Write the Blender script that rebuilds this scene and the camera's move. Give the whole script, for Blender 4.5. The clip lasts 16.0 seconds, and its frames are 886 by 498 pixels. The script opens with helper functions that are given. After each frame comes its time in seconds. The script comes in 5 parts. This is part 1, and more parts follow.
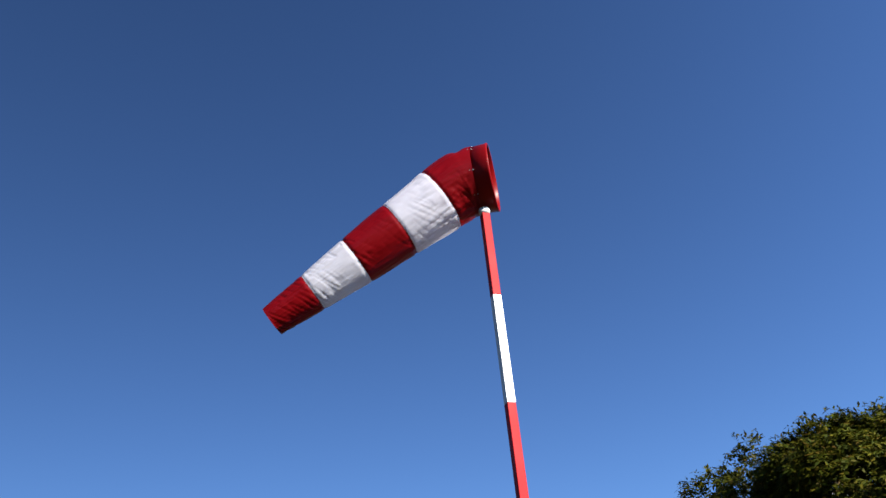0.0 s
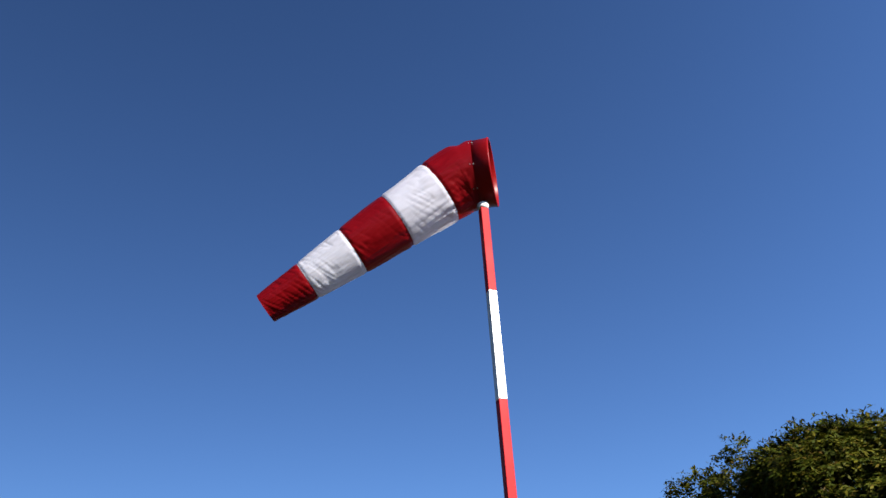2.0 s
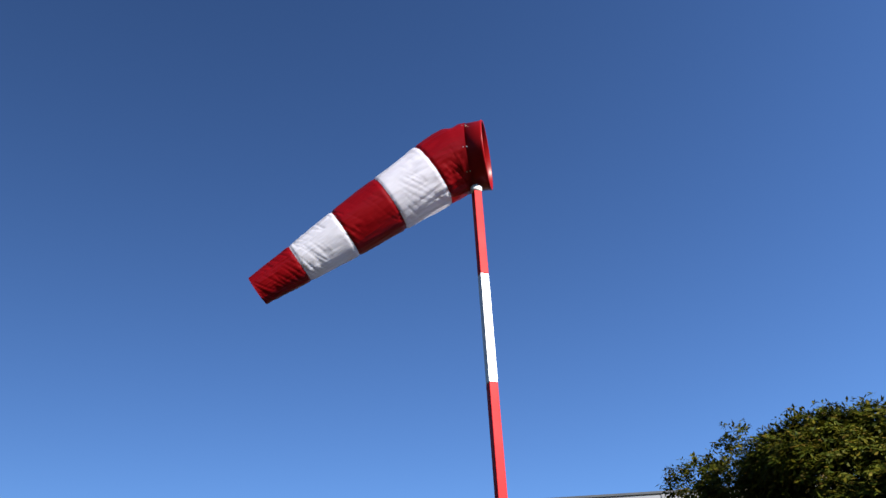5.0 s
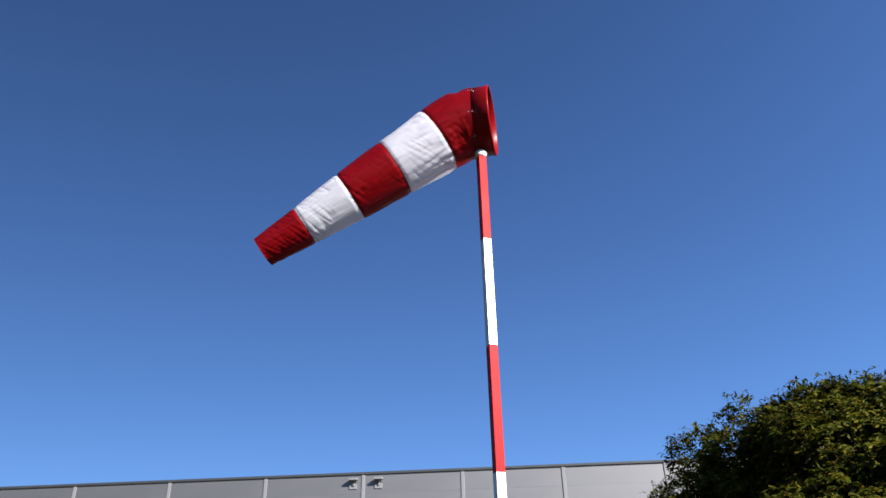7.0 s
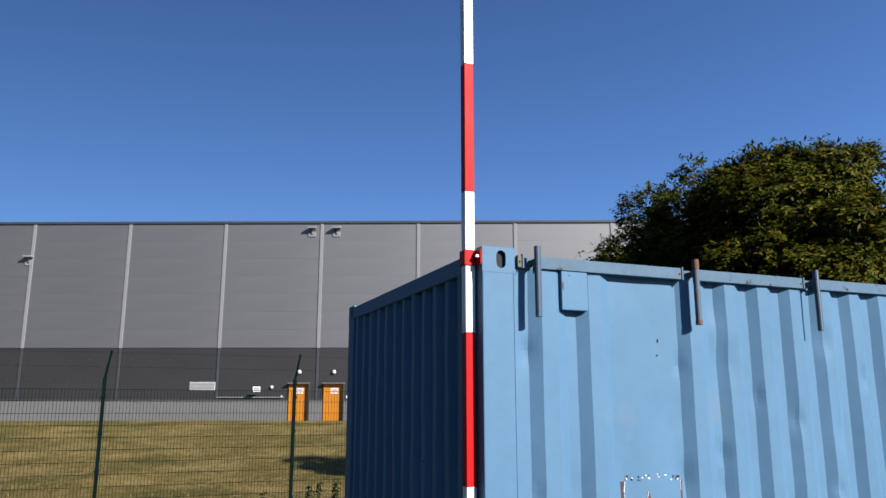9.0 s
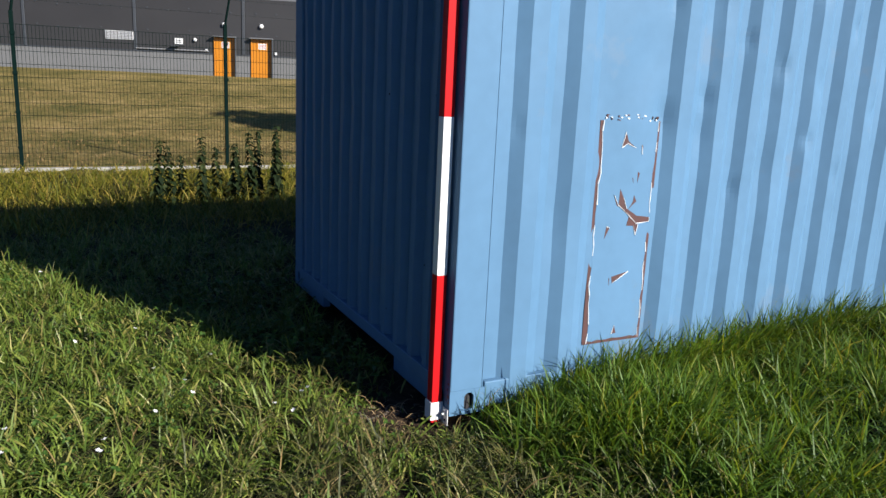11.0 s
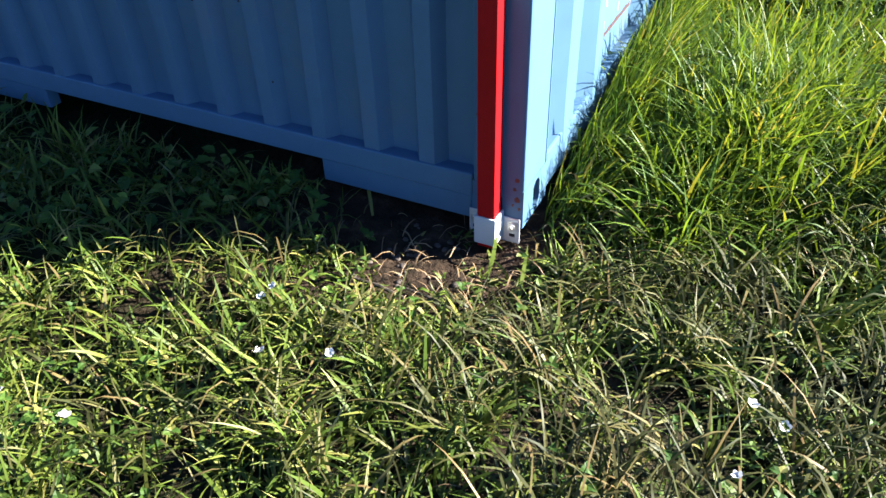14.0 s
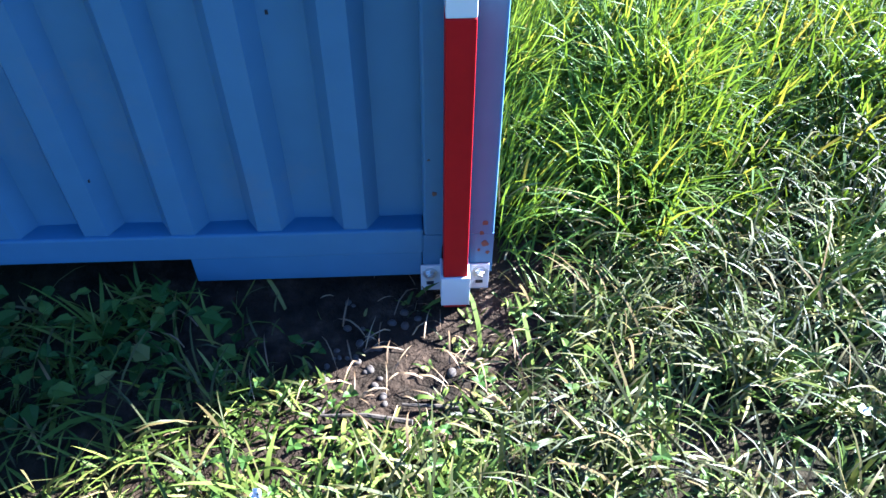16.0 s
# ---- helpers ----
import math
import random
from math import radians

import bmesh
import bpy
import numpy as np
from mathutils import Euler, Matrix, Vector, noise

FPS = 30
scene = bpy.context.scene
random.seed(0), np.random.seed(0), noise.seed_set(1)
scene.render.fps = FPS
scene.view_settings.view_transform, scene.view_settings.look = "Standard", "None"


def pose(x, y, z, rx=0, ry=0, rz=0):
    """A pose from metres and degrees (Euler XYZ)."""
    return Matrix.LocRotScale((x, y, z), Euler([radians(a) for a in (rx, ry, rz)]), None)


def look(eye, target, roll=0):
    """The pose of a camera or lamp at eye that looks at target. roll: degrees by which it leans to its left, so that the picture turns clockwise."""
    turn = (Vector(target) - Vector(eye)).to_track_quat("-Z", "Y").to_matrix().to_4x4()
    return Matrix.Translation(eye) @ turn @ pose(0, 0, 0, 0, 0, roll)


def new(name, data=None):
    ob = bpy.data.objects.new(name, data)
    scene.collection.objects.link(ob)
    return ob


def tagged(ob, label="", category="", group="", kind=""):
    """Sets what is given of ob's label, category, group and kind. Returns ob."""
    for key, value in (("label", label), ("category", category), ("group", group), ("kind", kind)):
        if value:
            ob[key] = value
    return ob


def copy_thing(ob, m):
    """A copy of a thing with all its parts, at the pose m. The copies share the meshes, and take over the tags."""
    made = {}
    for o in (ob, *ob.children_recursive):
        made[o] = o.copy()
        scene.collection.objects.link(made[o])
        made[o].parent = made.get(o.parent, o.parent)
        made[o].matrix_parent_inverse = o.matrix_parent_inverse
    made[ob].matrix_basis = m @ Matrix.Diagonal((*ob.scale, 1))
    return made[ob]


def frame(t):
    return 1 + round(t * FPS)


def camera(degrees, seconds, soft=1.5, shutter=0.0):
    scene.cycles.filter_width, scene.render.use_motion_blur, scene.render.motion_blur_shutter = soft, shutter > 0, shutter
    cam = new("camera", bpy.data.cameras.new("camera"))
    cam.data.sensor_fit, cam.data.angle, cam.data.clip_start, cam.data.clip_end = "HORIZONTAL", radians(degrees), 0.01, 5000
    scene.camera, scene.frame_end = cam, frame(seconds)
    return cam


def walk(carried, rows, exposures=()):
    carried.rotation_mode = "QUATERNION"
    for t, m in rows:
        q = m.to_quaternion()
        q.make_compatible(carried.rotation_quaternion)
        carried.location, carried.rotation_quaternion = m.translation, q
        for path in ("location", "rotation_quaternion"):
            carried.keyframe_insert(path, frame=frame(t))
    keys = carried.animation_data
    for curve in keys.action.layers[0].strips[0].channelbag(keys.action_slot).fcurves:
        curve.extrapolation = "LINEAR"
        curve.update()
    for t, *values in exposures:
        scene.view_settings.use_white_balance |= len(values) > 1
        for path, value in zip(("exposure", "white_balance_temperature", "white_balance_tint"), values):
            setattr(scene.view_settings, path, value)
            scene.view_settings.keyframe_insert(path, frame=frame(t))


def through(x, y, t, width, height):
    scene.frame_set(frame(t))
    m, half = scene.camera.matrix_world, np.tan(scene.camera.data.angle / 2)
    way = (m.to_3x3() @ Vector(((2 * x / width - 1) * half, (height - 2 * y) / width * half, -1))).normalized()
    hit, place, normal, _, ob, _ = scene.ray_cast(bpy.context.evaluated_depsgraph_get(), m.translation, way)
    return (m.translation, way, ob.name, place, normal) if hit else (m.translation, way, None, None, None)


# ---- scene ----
cam = camera(60.1, 16.0)
PATH = [
    (0, (-1.598, -3.459, 1.835), (-1.038, -1.892, 2.946), -5.3),
    (0.5, (-1.59, -3.448, 1.839), (-1.048, -1.859, 2.926), -3.5),
    (1, (-1.599, -3.434, 1.852), (-1.036, -1.837, 2.917), -2.5),
    (1.5, (-1.605, -3.444, 1.845), (-1.024, -1.864, 2.924), -3.2),
    (2, (-1.6, -3.445, 1.858), (-1.027, -1.87, 2.949), -3.3),
    (2.5, (-1.581, -3.429, 1.847), (-1.001, -1.834, 2.905), -2.4),
    (3, (-1.576, -3.427, 1.844), (-0.994, -1.839, 2.912), -2.8),
    (5.5, (-1.516, -3.44, 1.845), (-0.956, -1.841, 2.908), -2.9),
    (6, (-1.511, -3.444, 1.842), (-0.963, -1.846, 2.912), -2.9),
    (6.5, (-1.505, -3.466, 1.833), (-0.964, -1.867, 2.904), -2.3),
    (7, (-1.502, -3.468, 1.807), (-0.945, -1.823, 2.799), -1.4),
    (7.5, (-1.486, -3.45, 1.778), (-0.872, -1.744, 2.622), -0.2),
    (8, (-1.479, -3.437, 1.754), (-0.837, -1.685, 2.474), -0.3),
    (8.5, (-1.486, -3.388, 1.725), (-0.842, -1.59, 2.318), 0.3),
    (9, (-1.486, -3.231, 1.675), (-0.762, -1.413, 2.086), -0.0),
    (9.5, (-1.515, -3.098, 1.632), (-0.699, -1.289, 1.877), -0.1),
    (10, (-1.532, -3.04, 1.588), (-0.658, -1.242, 1.605), 0.8),
    (10.2, (-1.529, -3.012, 1.57), (-0.651, -1.217, 1.496), 0.8),
    (12.3, (-1.651, -2.059, 1.366), (-0.631, -0.551, 0.537), 1.6),
    (12.5, (-1.689, -1.871, 1.348), (-0.571, -0.441, 0.51), -0.2),
    (13, (-1.728, -1.414, 1.306), (-0.466, -0.214, 0.323), 0.0),
    (13.5, (-1.686, -0.962, 1.28), (-0.4, 0.053, 0.133), -0.5),
    (14, (-1.583, -0.571, 1.245), (-0.183, 0.15, 0.013), -1.9),
    (14.5, (-1.368, -0.268, 1.235), (0.076, 0.265, -0.041), -3.9),
    (15, (-1.212, -0.102, 1.221), (0.237, 0.149, -0.134), -2.7),
    (15.5, (-1.098, 0.086, 1.246), (0.252, 0.077, -0.228), 1.9),
    (16, (-1.114, 0.161, 1.254), (0.259, 0.094, -0.199), 0.3),
]
walk(cam, [(t, look(eye, target, roll)) for t, eye, target, roll in PATH],
     exposures=[(0, 1.36, 6500, 10), (3.2, 1.38, 6500, 10), (5.3, 1.46, 6500, 10), (6.2, 1.48, 6500, 10), (7.0, 1.46, 6500, 10), (8.3, 1.20, 6500, 10),
                (10.2, 1.17, 6500, 10), (12.3, 2.05, 6600, 10), (13.5, 2.50, 6600, 10), (14.5, 3.15, 6250, 10), (15.2, 3.45, 5850, 10), (16, 3.70, 5250, 12)])

# ---- world, sun, exposure ----
SUN_EL, SUN_AZ = 26.8, 153.5
world = bpy.data.worlds.new("sky")
scene.world = world
world.use_nodes = True
wn = world.node_tree.nodes
sky = wn.new("ShaderNodeTexSky")
sky.sky_type = 'NISHITA'
sky.sun_disc = False
sky.sun_elevation = radians(SUN_EL)
sky.sun_rotation = radians(SUN_AZ)
sky.altitude = 300
sky.air_density, sky.dust_density, sky.ozone_density = 1.0, 0.3, 3.0
wn["Background"].inputs["Strength"].default_value = 0.052
tone = wn.new("ShaderNodeMixRGB")
tone.blend_type = 'MULTIPLY'
tone.inputs[0].default_value = 1.0
tone.inputs[2].default_value = (0.50, 0.68, 0.97, 1)
world.node_tree.links.new(sky.outputs[0], tone.inputs[1])
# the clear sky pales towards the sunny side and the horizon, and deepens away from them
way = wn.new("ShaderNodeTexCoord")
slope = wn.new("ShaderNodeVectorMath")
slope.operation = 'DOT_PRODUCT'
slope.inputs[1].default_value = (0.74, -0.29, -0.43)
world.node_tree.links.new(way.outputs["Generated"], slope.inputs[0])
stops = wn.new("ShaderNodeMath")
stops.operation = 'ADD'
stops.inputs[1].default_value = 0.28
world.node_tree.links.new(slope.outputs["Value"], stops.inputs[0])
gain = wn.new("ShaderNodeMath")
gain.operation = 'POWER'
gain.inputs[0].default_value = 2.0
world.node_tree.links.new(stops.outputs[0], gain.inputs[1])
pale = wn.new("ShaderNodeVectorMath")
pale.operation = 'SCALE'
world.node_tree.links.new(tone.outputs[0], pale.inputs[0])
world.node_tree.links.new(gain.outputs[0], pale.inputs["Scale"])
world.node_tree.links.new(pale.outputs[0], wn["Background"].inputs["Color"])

sun_dir = Vector((math.sin(radians(SUN_AZ)) * math.cos(radians(SUN_EL)),
                  math.cos(radians(SUN_AZ)) * math.cos(radians(SUN_EL)), math.sin(radians(SUN_EL))))
sun_data = bpy.data.lights.new("sun", 'SUN')
sun_data.energy, sun_data.angle, sun_data.color = 5.0, radians(0.53), (1.0, 0.96, 0.89)
sun = new("sun", sun_data)
sun.matrix_world = look(sun_dir * 60, (0, 0, 0))


# ---- materials ----
def ramp(nt, stops):
    n = nt.nodes.new("ShaderNodeValToRGB")
    e = n.color_ramp.elements
    while len(e) < len(stops):
        e.new(0.5)
    for el, (p, c) in zip(e, stops):
        el.position, el.color = p, (*c, 1)
    return n


def material(name, base, rough=0.6, metal=0.0, vary=0.12, big=1.2, fine=30.0, bump=0.1, bump_dist=0.004,
             spots=None, spot_scale=5.0, spot_at=0.66, streak=1.0, spec=0.5, sheen=0.0):
    """A painted or mineral surface: colour drifting at two scales, optional stains, fine relief."""
    m = bpy.data.materials.new(name)
    m.use_nodes = True
    nt = m.node_tree
    bsdf = nt.nodes["Principled BSDF"]
    co = nt.nodes.new("ShaderNodeTexCoord")
    mp = nt.nodes.new("ShaderNodeMapping")
    mp.inputs["Scale"].default_value = (1, 1, streak)
    nt.links.new(co.outputs["Object"], mp.inputs[0])
    n1 = nt.nodes.new("ShaderNodeTexNoise")
    n1.inputs["Scale"].default_value, n1.inputs["Detail"].default_value = big, 6
    n2 = nt.nodes.new("ShaderNodeTexNoise")
    n2.inputs["Scale"].default_value, n2.inputs["Detail"].default_value = fine, 4
    nt.links.new(mp.outputs[0], n1.inputs["Vector"])
    nt.links.new(co.outputs["Object"], n2.inputs["Vector"])
    add = nt.nodes.new("ShaderNodeMath")
    add.operation = 'MULTIPLY_ADD'
    add.inputs[1].default_value = 0.35
    nt.links.new(n2.outputs[0], add.inputs[0])
    sc = nt.nodes.new("ShaderNodeMath")
    sc.operation = 'MULTIPLY'
    sc.inputs[1].default_value = 0.65
    nt.links.new(n1.outputs[0], sc.inputs[0])
    nt.links.new(sc.outputs[0], add.inputs[2])
    lo = tuple(c * (1 - vary) for c in base)
    hi = tuple(min(1, c * (1 + vary)) for c in base)
    r = ramp(nt, [(0.3, lo), (0.7, hi)])
    nt.links.new(add.outputs[0], r.inputs[0])
    col = r.outputs[0]
    if spots:
        n3 = nt.nodes.new("ShaderNodeTexNoise")
        n3.inputs["Scale"].default_value, n3.inputs["Detail"].default_value = spot_scale, 8
        n3.inputs["Roughness"].default_value = 0.7
        nt.links.new(co.outputs["Object"], n3.inputs["Vector"])
        mask = ramp(nt, [(spot_at, (0, 0, 0)), (spot_at + 0.05, (1, 1, 1))])
        nt.links.new(n3.outputs[0], mask.inputs[0])
        mix = nt.nodes.new("ShaderNodeMixRGB")
        mix.inputs[2].default_value = (*spots, 1)
        nt.links.new(mask.outputs[0], mix.inputs[0])
        nt.links.new(col, mix.inputs[1])
        col = mix.outputs[0]
    nt.links.new(col, bsdf.inputs["Base Color"])
    bsdf.inputs["Metallic"].default_value = metal
    bsdf.inputs["Specular IOR Level"].default_value = spec
    rr = nt.nodes.new("ShaderNodeMapRange")
    rr.inputs[3].default_value, rr.inputs[4].default_value = max(0.05, rough - 0.1), min(1, rough + 0.1)
    nt.links.new(n1.outputs[0], rr.inputs[0])
    nt.links.new(rr.outputs[0], bsdf.inputs["Roughness"])
    if sheen:
        bsdf.inputs["Sheen Weight"].default_value = sheen
    if bump:
        b = nt.nodes.new("ShaderNodeBump")
        b.inputs["Strength"].default_value, b.inputs["Distance"].default_value = bump, bump_dist
        nt.links.new(add.outputs[0], b.inputs["Height"])
        nt.links.new(b.outputs[0], bsdf.inputs["Normal"])
    return m


def foliage(name, stops, through=0.35, rough=0.5, spec=0.5, glow=(1.0, 1.0, 1.0)):
    """Leaves and blades: each one its own shade, some light passing through."""
    m = bpy.data.materials.new(name)
    m.use_nodes = True
    nt = m.node_tree
    bsdf, out = nt.nodes["Principled BSDF"], nt.nodes["Material Output"]
    geo = nt.nodes.new("ShaderNodeNewGeometry")
    r = ramp(nt, stops)
    nt.links.new(geo.outputs["Random Per Island"], r.inputs[0])
    co = nt.nodes.new("ShaderNodeTexCoord")
    n = nt.nodes.new("ShaderNodeTexNoise")
    n.inputs["Scale"].default_value = 2.2
    nt.links.new(co.outputs["Object"], n.inputs["Vector"])
    v = nt.nodes.new("ShaderNodeHueSaturation")
    mr = nt.nodes.new("ShaderNodeMapRange")
    mr.inputs[1].default_value, mr.inputs[2].default_value = 0.3, 0.7
    mr.inputs[3].default_value, mr.inputs[4].default_value = 0.75, 1.3
    nt.links.new(n.outputs[0], mr.inputs[0])
    nt.links.new(mr.outputs[0], v.inputs["Value"])
    nt.links.new(r.outputs[0], v.inputs["Color"])
    nt.links.new(v.outputs[0], bsdf.inputs["Base Color"])
    bsdf.inputs["Roughness"].default_value = rough
    bsdf.inputs["Specular IOR Level"].default_value = spec
    tr = nt.nodes.new("ShaderNodeBsdfTranslucent")
    warm = nt.nodes.new("ShaderNodeMixRGB")
    warm.blend_type = 'MULTIPLY'
    warm.inputs[0].default_value = 1.0
    warm.inputs[2].default_value = (*glow, 1)
    nt.links.new(v.outputs[0], warm.inputs[1])
    nt.links.new(warm.outputs[0], tr.inputs[0])
    mix = nt.nodes.new("ShaderNodeMixShader")
    mix.inputs[0].default_value = through
    nt.links.new(bsdf.outputs[0], mix.inputs[1])
    nt.links.new(tr.outputs[0], mix.inputs[2])
    nt.links.new(mix.outputs[0], out.inputs[0])
    return m


BLUE = material("container_blue_paint", (0.065, 0.133, 0.214), spec=0.12, rough=0.55, vary=0.10, big=1.6, fine=14, bump=0.25,
                bump_dist=0.006, streak=0.35, spots=(0.078, 0.136, 0.206), spot_scale=1.6, spot_at=0.60)
BLUE_RAIL = material("weathered_blue_paint", (0.058, 0.101, 0.150), rough=0.6, vary=0.18, big=4, fine=40, bump=0.4, spec=0.15,
                     spots=(0.016, 0.013, 0.011), spot_scale=11, spot_at=0.60)
RUSTY = material("rust_and_blue_paint", (0.044, 0.067, 0.096), rough=0.7, vary=0.25, big=8, fine=60, bump=0.6,
                 spots=(0.093, 0.044, 0.023), spot_scale=14, spot_at=0.56)
# bars in a much darker blue than the walls
BAR_BLUE = material("dark_blue_bar", (0.020, 0.042, 0.073), rough=0.5, vary=0.2, big=9, fine=60, bump=0.3)
RUST = material("rust", (0.087, 0.041, 0.023), rough=0.85, vary=0.35, big=12, fine=90, bump=0.7)
MOSS = material("mossy_steel", (0.082, 0.087, 0.070), rough=0.85, vary=0.4, big=14, fine=80, bump=0.7,
                spots=(0.128, 0.175, 0.210), spot_scale=16, spot_at=0.55)
# near-black: painted shade for openings and the underside, also the colour of scuffs
DARK = material("black_for_shade_and_scuffs", (0.012, 0.012, 0.014), rough=0.9, vary=0.2, bump=0)
RED = material("red_pole_paint", (0.324, 0.006, 0.008), spec=0.08, rough=0.5, vary=0.12, big=3, fine=60, bump=0.15, bump_dist=0.002,
               spots=(0.502, 0.405, 0.365), spot_scale=13, spot_at=0.765)
WHITE = material("white_pole_paint", (0.535, 0.527, 0.518), rough=0.35, vary=0.04, big=3, fine=60, bump=0.12, bump_dist=0.002,
                 spots=(0.446, 0.405, 0.365), spot_scale=12, spot_at=0.74)
HOOP_RED = material("red_sheet_metal", (0.170, 0.003, 0.004), spec=0.1, rough=0.35, vary=0.15, big=5, fine=50, bump=0.12)
ZINC = material("zinc_plated_steel", (0.55, 0.55, 0.54), rough=0.4, metal=0.9, vary=0.2, big=20, fine=120, bump=0.2)
CLADDING = material("grey_cladding", (0.174, 0.172, 0.180), rough=0.56, metal=0.8, vary=0.04, big=0.15, fine=2.0, bump=0.03, streak=4)
CLADDING_DARK = material("anthracite_cladding", (0.018, 0.017, 0.018), rough=0.5, vary=0.08, big=0.2, fine=2.0, bump=0.05, streak=4)
TRIM = material("light_grey_trim", (0.157, 0.157, 0.164), rough=0.45, vary=0.05, big=0.3, fine=4, bump=0.03)
COPING = material("dark_coping", (0.029, 0.032, 0.038), rough=0.5, vary=0.1, bump=0.03)
PLINTH = material("concrete_plinth", (0.091, 0.091, 0.093), rough=0.8, vary=0.08, big=0.6, fine=6, bump=0.1, streak=2)
ORANGE = material("orange_door_paint", (0.361, 0.126, 0.003), rough=0.45, vary=0.05, bump=0.03)
PLASTIC_WHITE = material("white_plastic", (0.502, 0.502, 0.502), rough=0.4, vary=0.04, bump=0.02)
GREY_METAL = material("grey_metal", (0.146, 0.146, 0.151), rough=0.5, metal=0.3, vary=0.1, bump=0.05)
FENCE_GREEN = material("green_fence_coating", (0.002, 0.007, 0.006), spec=0.02, rough=0.8, vary=0.15, big=6, bump=0.05)
CONCRETE = material("pale_concrete", (0.233, 0.222, 0.198), rough=0.9, vary=0.15, big=3, fine=30, bump=0.3)
BARK = material("grey_brown_bark", (0.064, 0.049, 0.035), rough=0.9, vary=0.35, big=5, fine=25, bump=0.8, bump_dist=0.02, streak=0.3)
ROOFING = material("roof_membrane", (0.270, 0.270, 0.270), rough=0.8, vary=0.1, big=0.2, bump=0.05)
LEAVES = foliage("tree_leaves", [(0.0, (0.018, 0.026, 0.001)), (0.5, (0.043, 0.048, 0.003)), (0.85, (0.073, 0.064, 0.004)),
                                 (1.0, (0.073, 0.041, 0.006))], through=0.10, rough=0.6, spec=0.07)


# ---- mesh helpers ----
def part(name, bm, mat, parent=None, label="", smooth=False):
    me = bpy.data.meshes.new(name)
    bm.normal_update()
    bm.to_mesh(me)
    bm.free()
    me.materials.append(mat)
    if smooth:
        for p in me.polygons:
            p.use_smooth = True
    ob = new(name, me)
    if parent:
        ob.parent = parent
    if label:
        ob["label"] = label
    return ob


def thing(name, at=(0, 0, 0), rz=0.0):
    e = new(name)
    e.empty_display_size = 0.1
    e.matrix_world = pose(*at, 0, 0, rz)
    return e


def box(x0, x1, y0, y1, z0, z1, bevel=0.0, bm=None):
    b = bmesh.new()
    bmesh.ops.create_cube(b, size=1, matrix=Matrix.Translation(((x0 + x1) / 2, (y0 + y1) / 2, (z0 + z1) / 2))
                          @ Matrix.Diagonal((x1 - x0, y1 - y0, z1 - z0, 1)))
    if bevel:
        bmesh.ops.bevel(b, geom=b.edges[:], offset=bevel, segments=2, affect='EDGES', profile=0.5)
    if bm is None:
        return b
    join(bm, b)
    return bm


def join(bm, other):
    me = bpy.data.meshes.new("tmp")
    other.to_mesh(me)
    other.free()
    bm.from_mesh(me)
    bpy.data.meshes.remove(me)


def rod(p, q, r0, r1=None, seg=10, bm=None):
    """A closed, tapered rod from p to q."""
    p, q = Vector(p), Vector(q)
    b = bmesh.new()
    bmesh.ops.create_cone(b, cap_ends=True, segments=seg, radius1=r0, radius2=r0 if r1 is None else r1, depth=(q - p).length,
                          matrix=Matrix.Translation((p + q) / 2) @ (q - p).to_track_quat('Z', 'Y').to_matrix().to_4x4())
    if bm is None:
        return b
    join(bm, b)
    return bm


def mesh_np(name, verts, faces, mat, parent=None, label="", smooth=False):
    """A mesh from an (n, 3) array and a list of (m, 3) or (m, 4) index arrays."""
    me = bpy.data.meshes.new(name)
    me.vertices.add(len(verts))
    me.vertices.foreach_set("co", np.asarray(verts, np.float32).ravel())
    loops = np.concatenate([f.ravel() for f in faces]).astype(np.int32)
    sizes = np.concatenate([np.full(len(f), f.shape[1]) for f in faces]).astype(np.int32)
    me.loops.add(len(loops))
    me.loops.foreach_set("vertex_index", loops)
    me.polygons.add(len(sizes))
    me.polygons.foreach_set("loop_start", (np.cumsum(sizes) - sizes).astype(np.int32))
    me.update(calc_edges=True)
    if not smooth:
        me.shade_flat()
    me.materials.append(mat)
    ob = new(name, me)
    if parent:
        ob.parent = parent
    if label:
        ob["label"] = label
    return ob


def smoothstep(a, b, x):
    t = np.clip((np.asarray(x, float) - a) / (b - a), 0, 1)
    return t * t * (3 - 2 * t)


# ---- ground ----
HALL_AT, HALL_U, HALL_N = Vector((17.50, 39.06, 0)), Vector((0.9240, -0.3824, 0)), Vector((0.3824, 0.9240, 0))


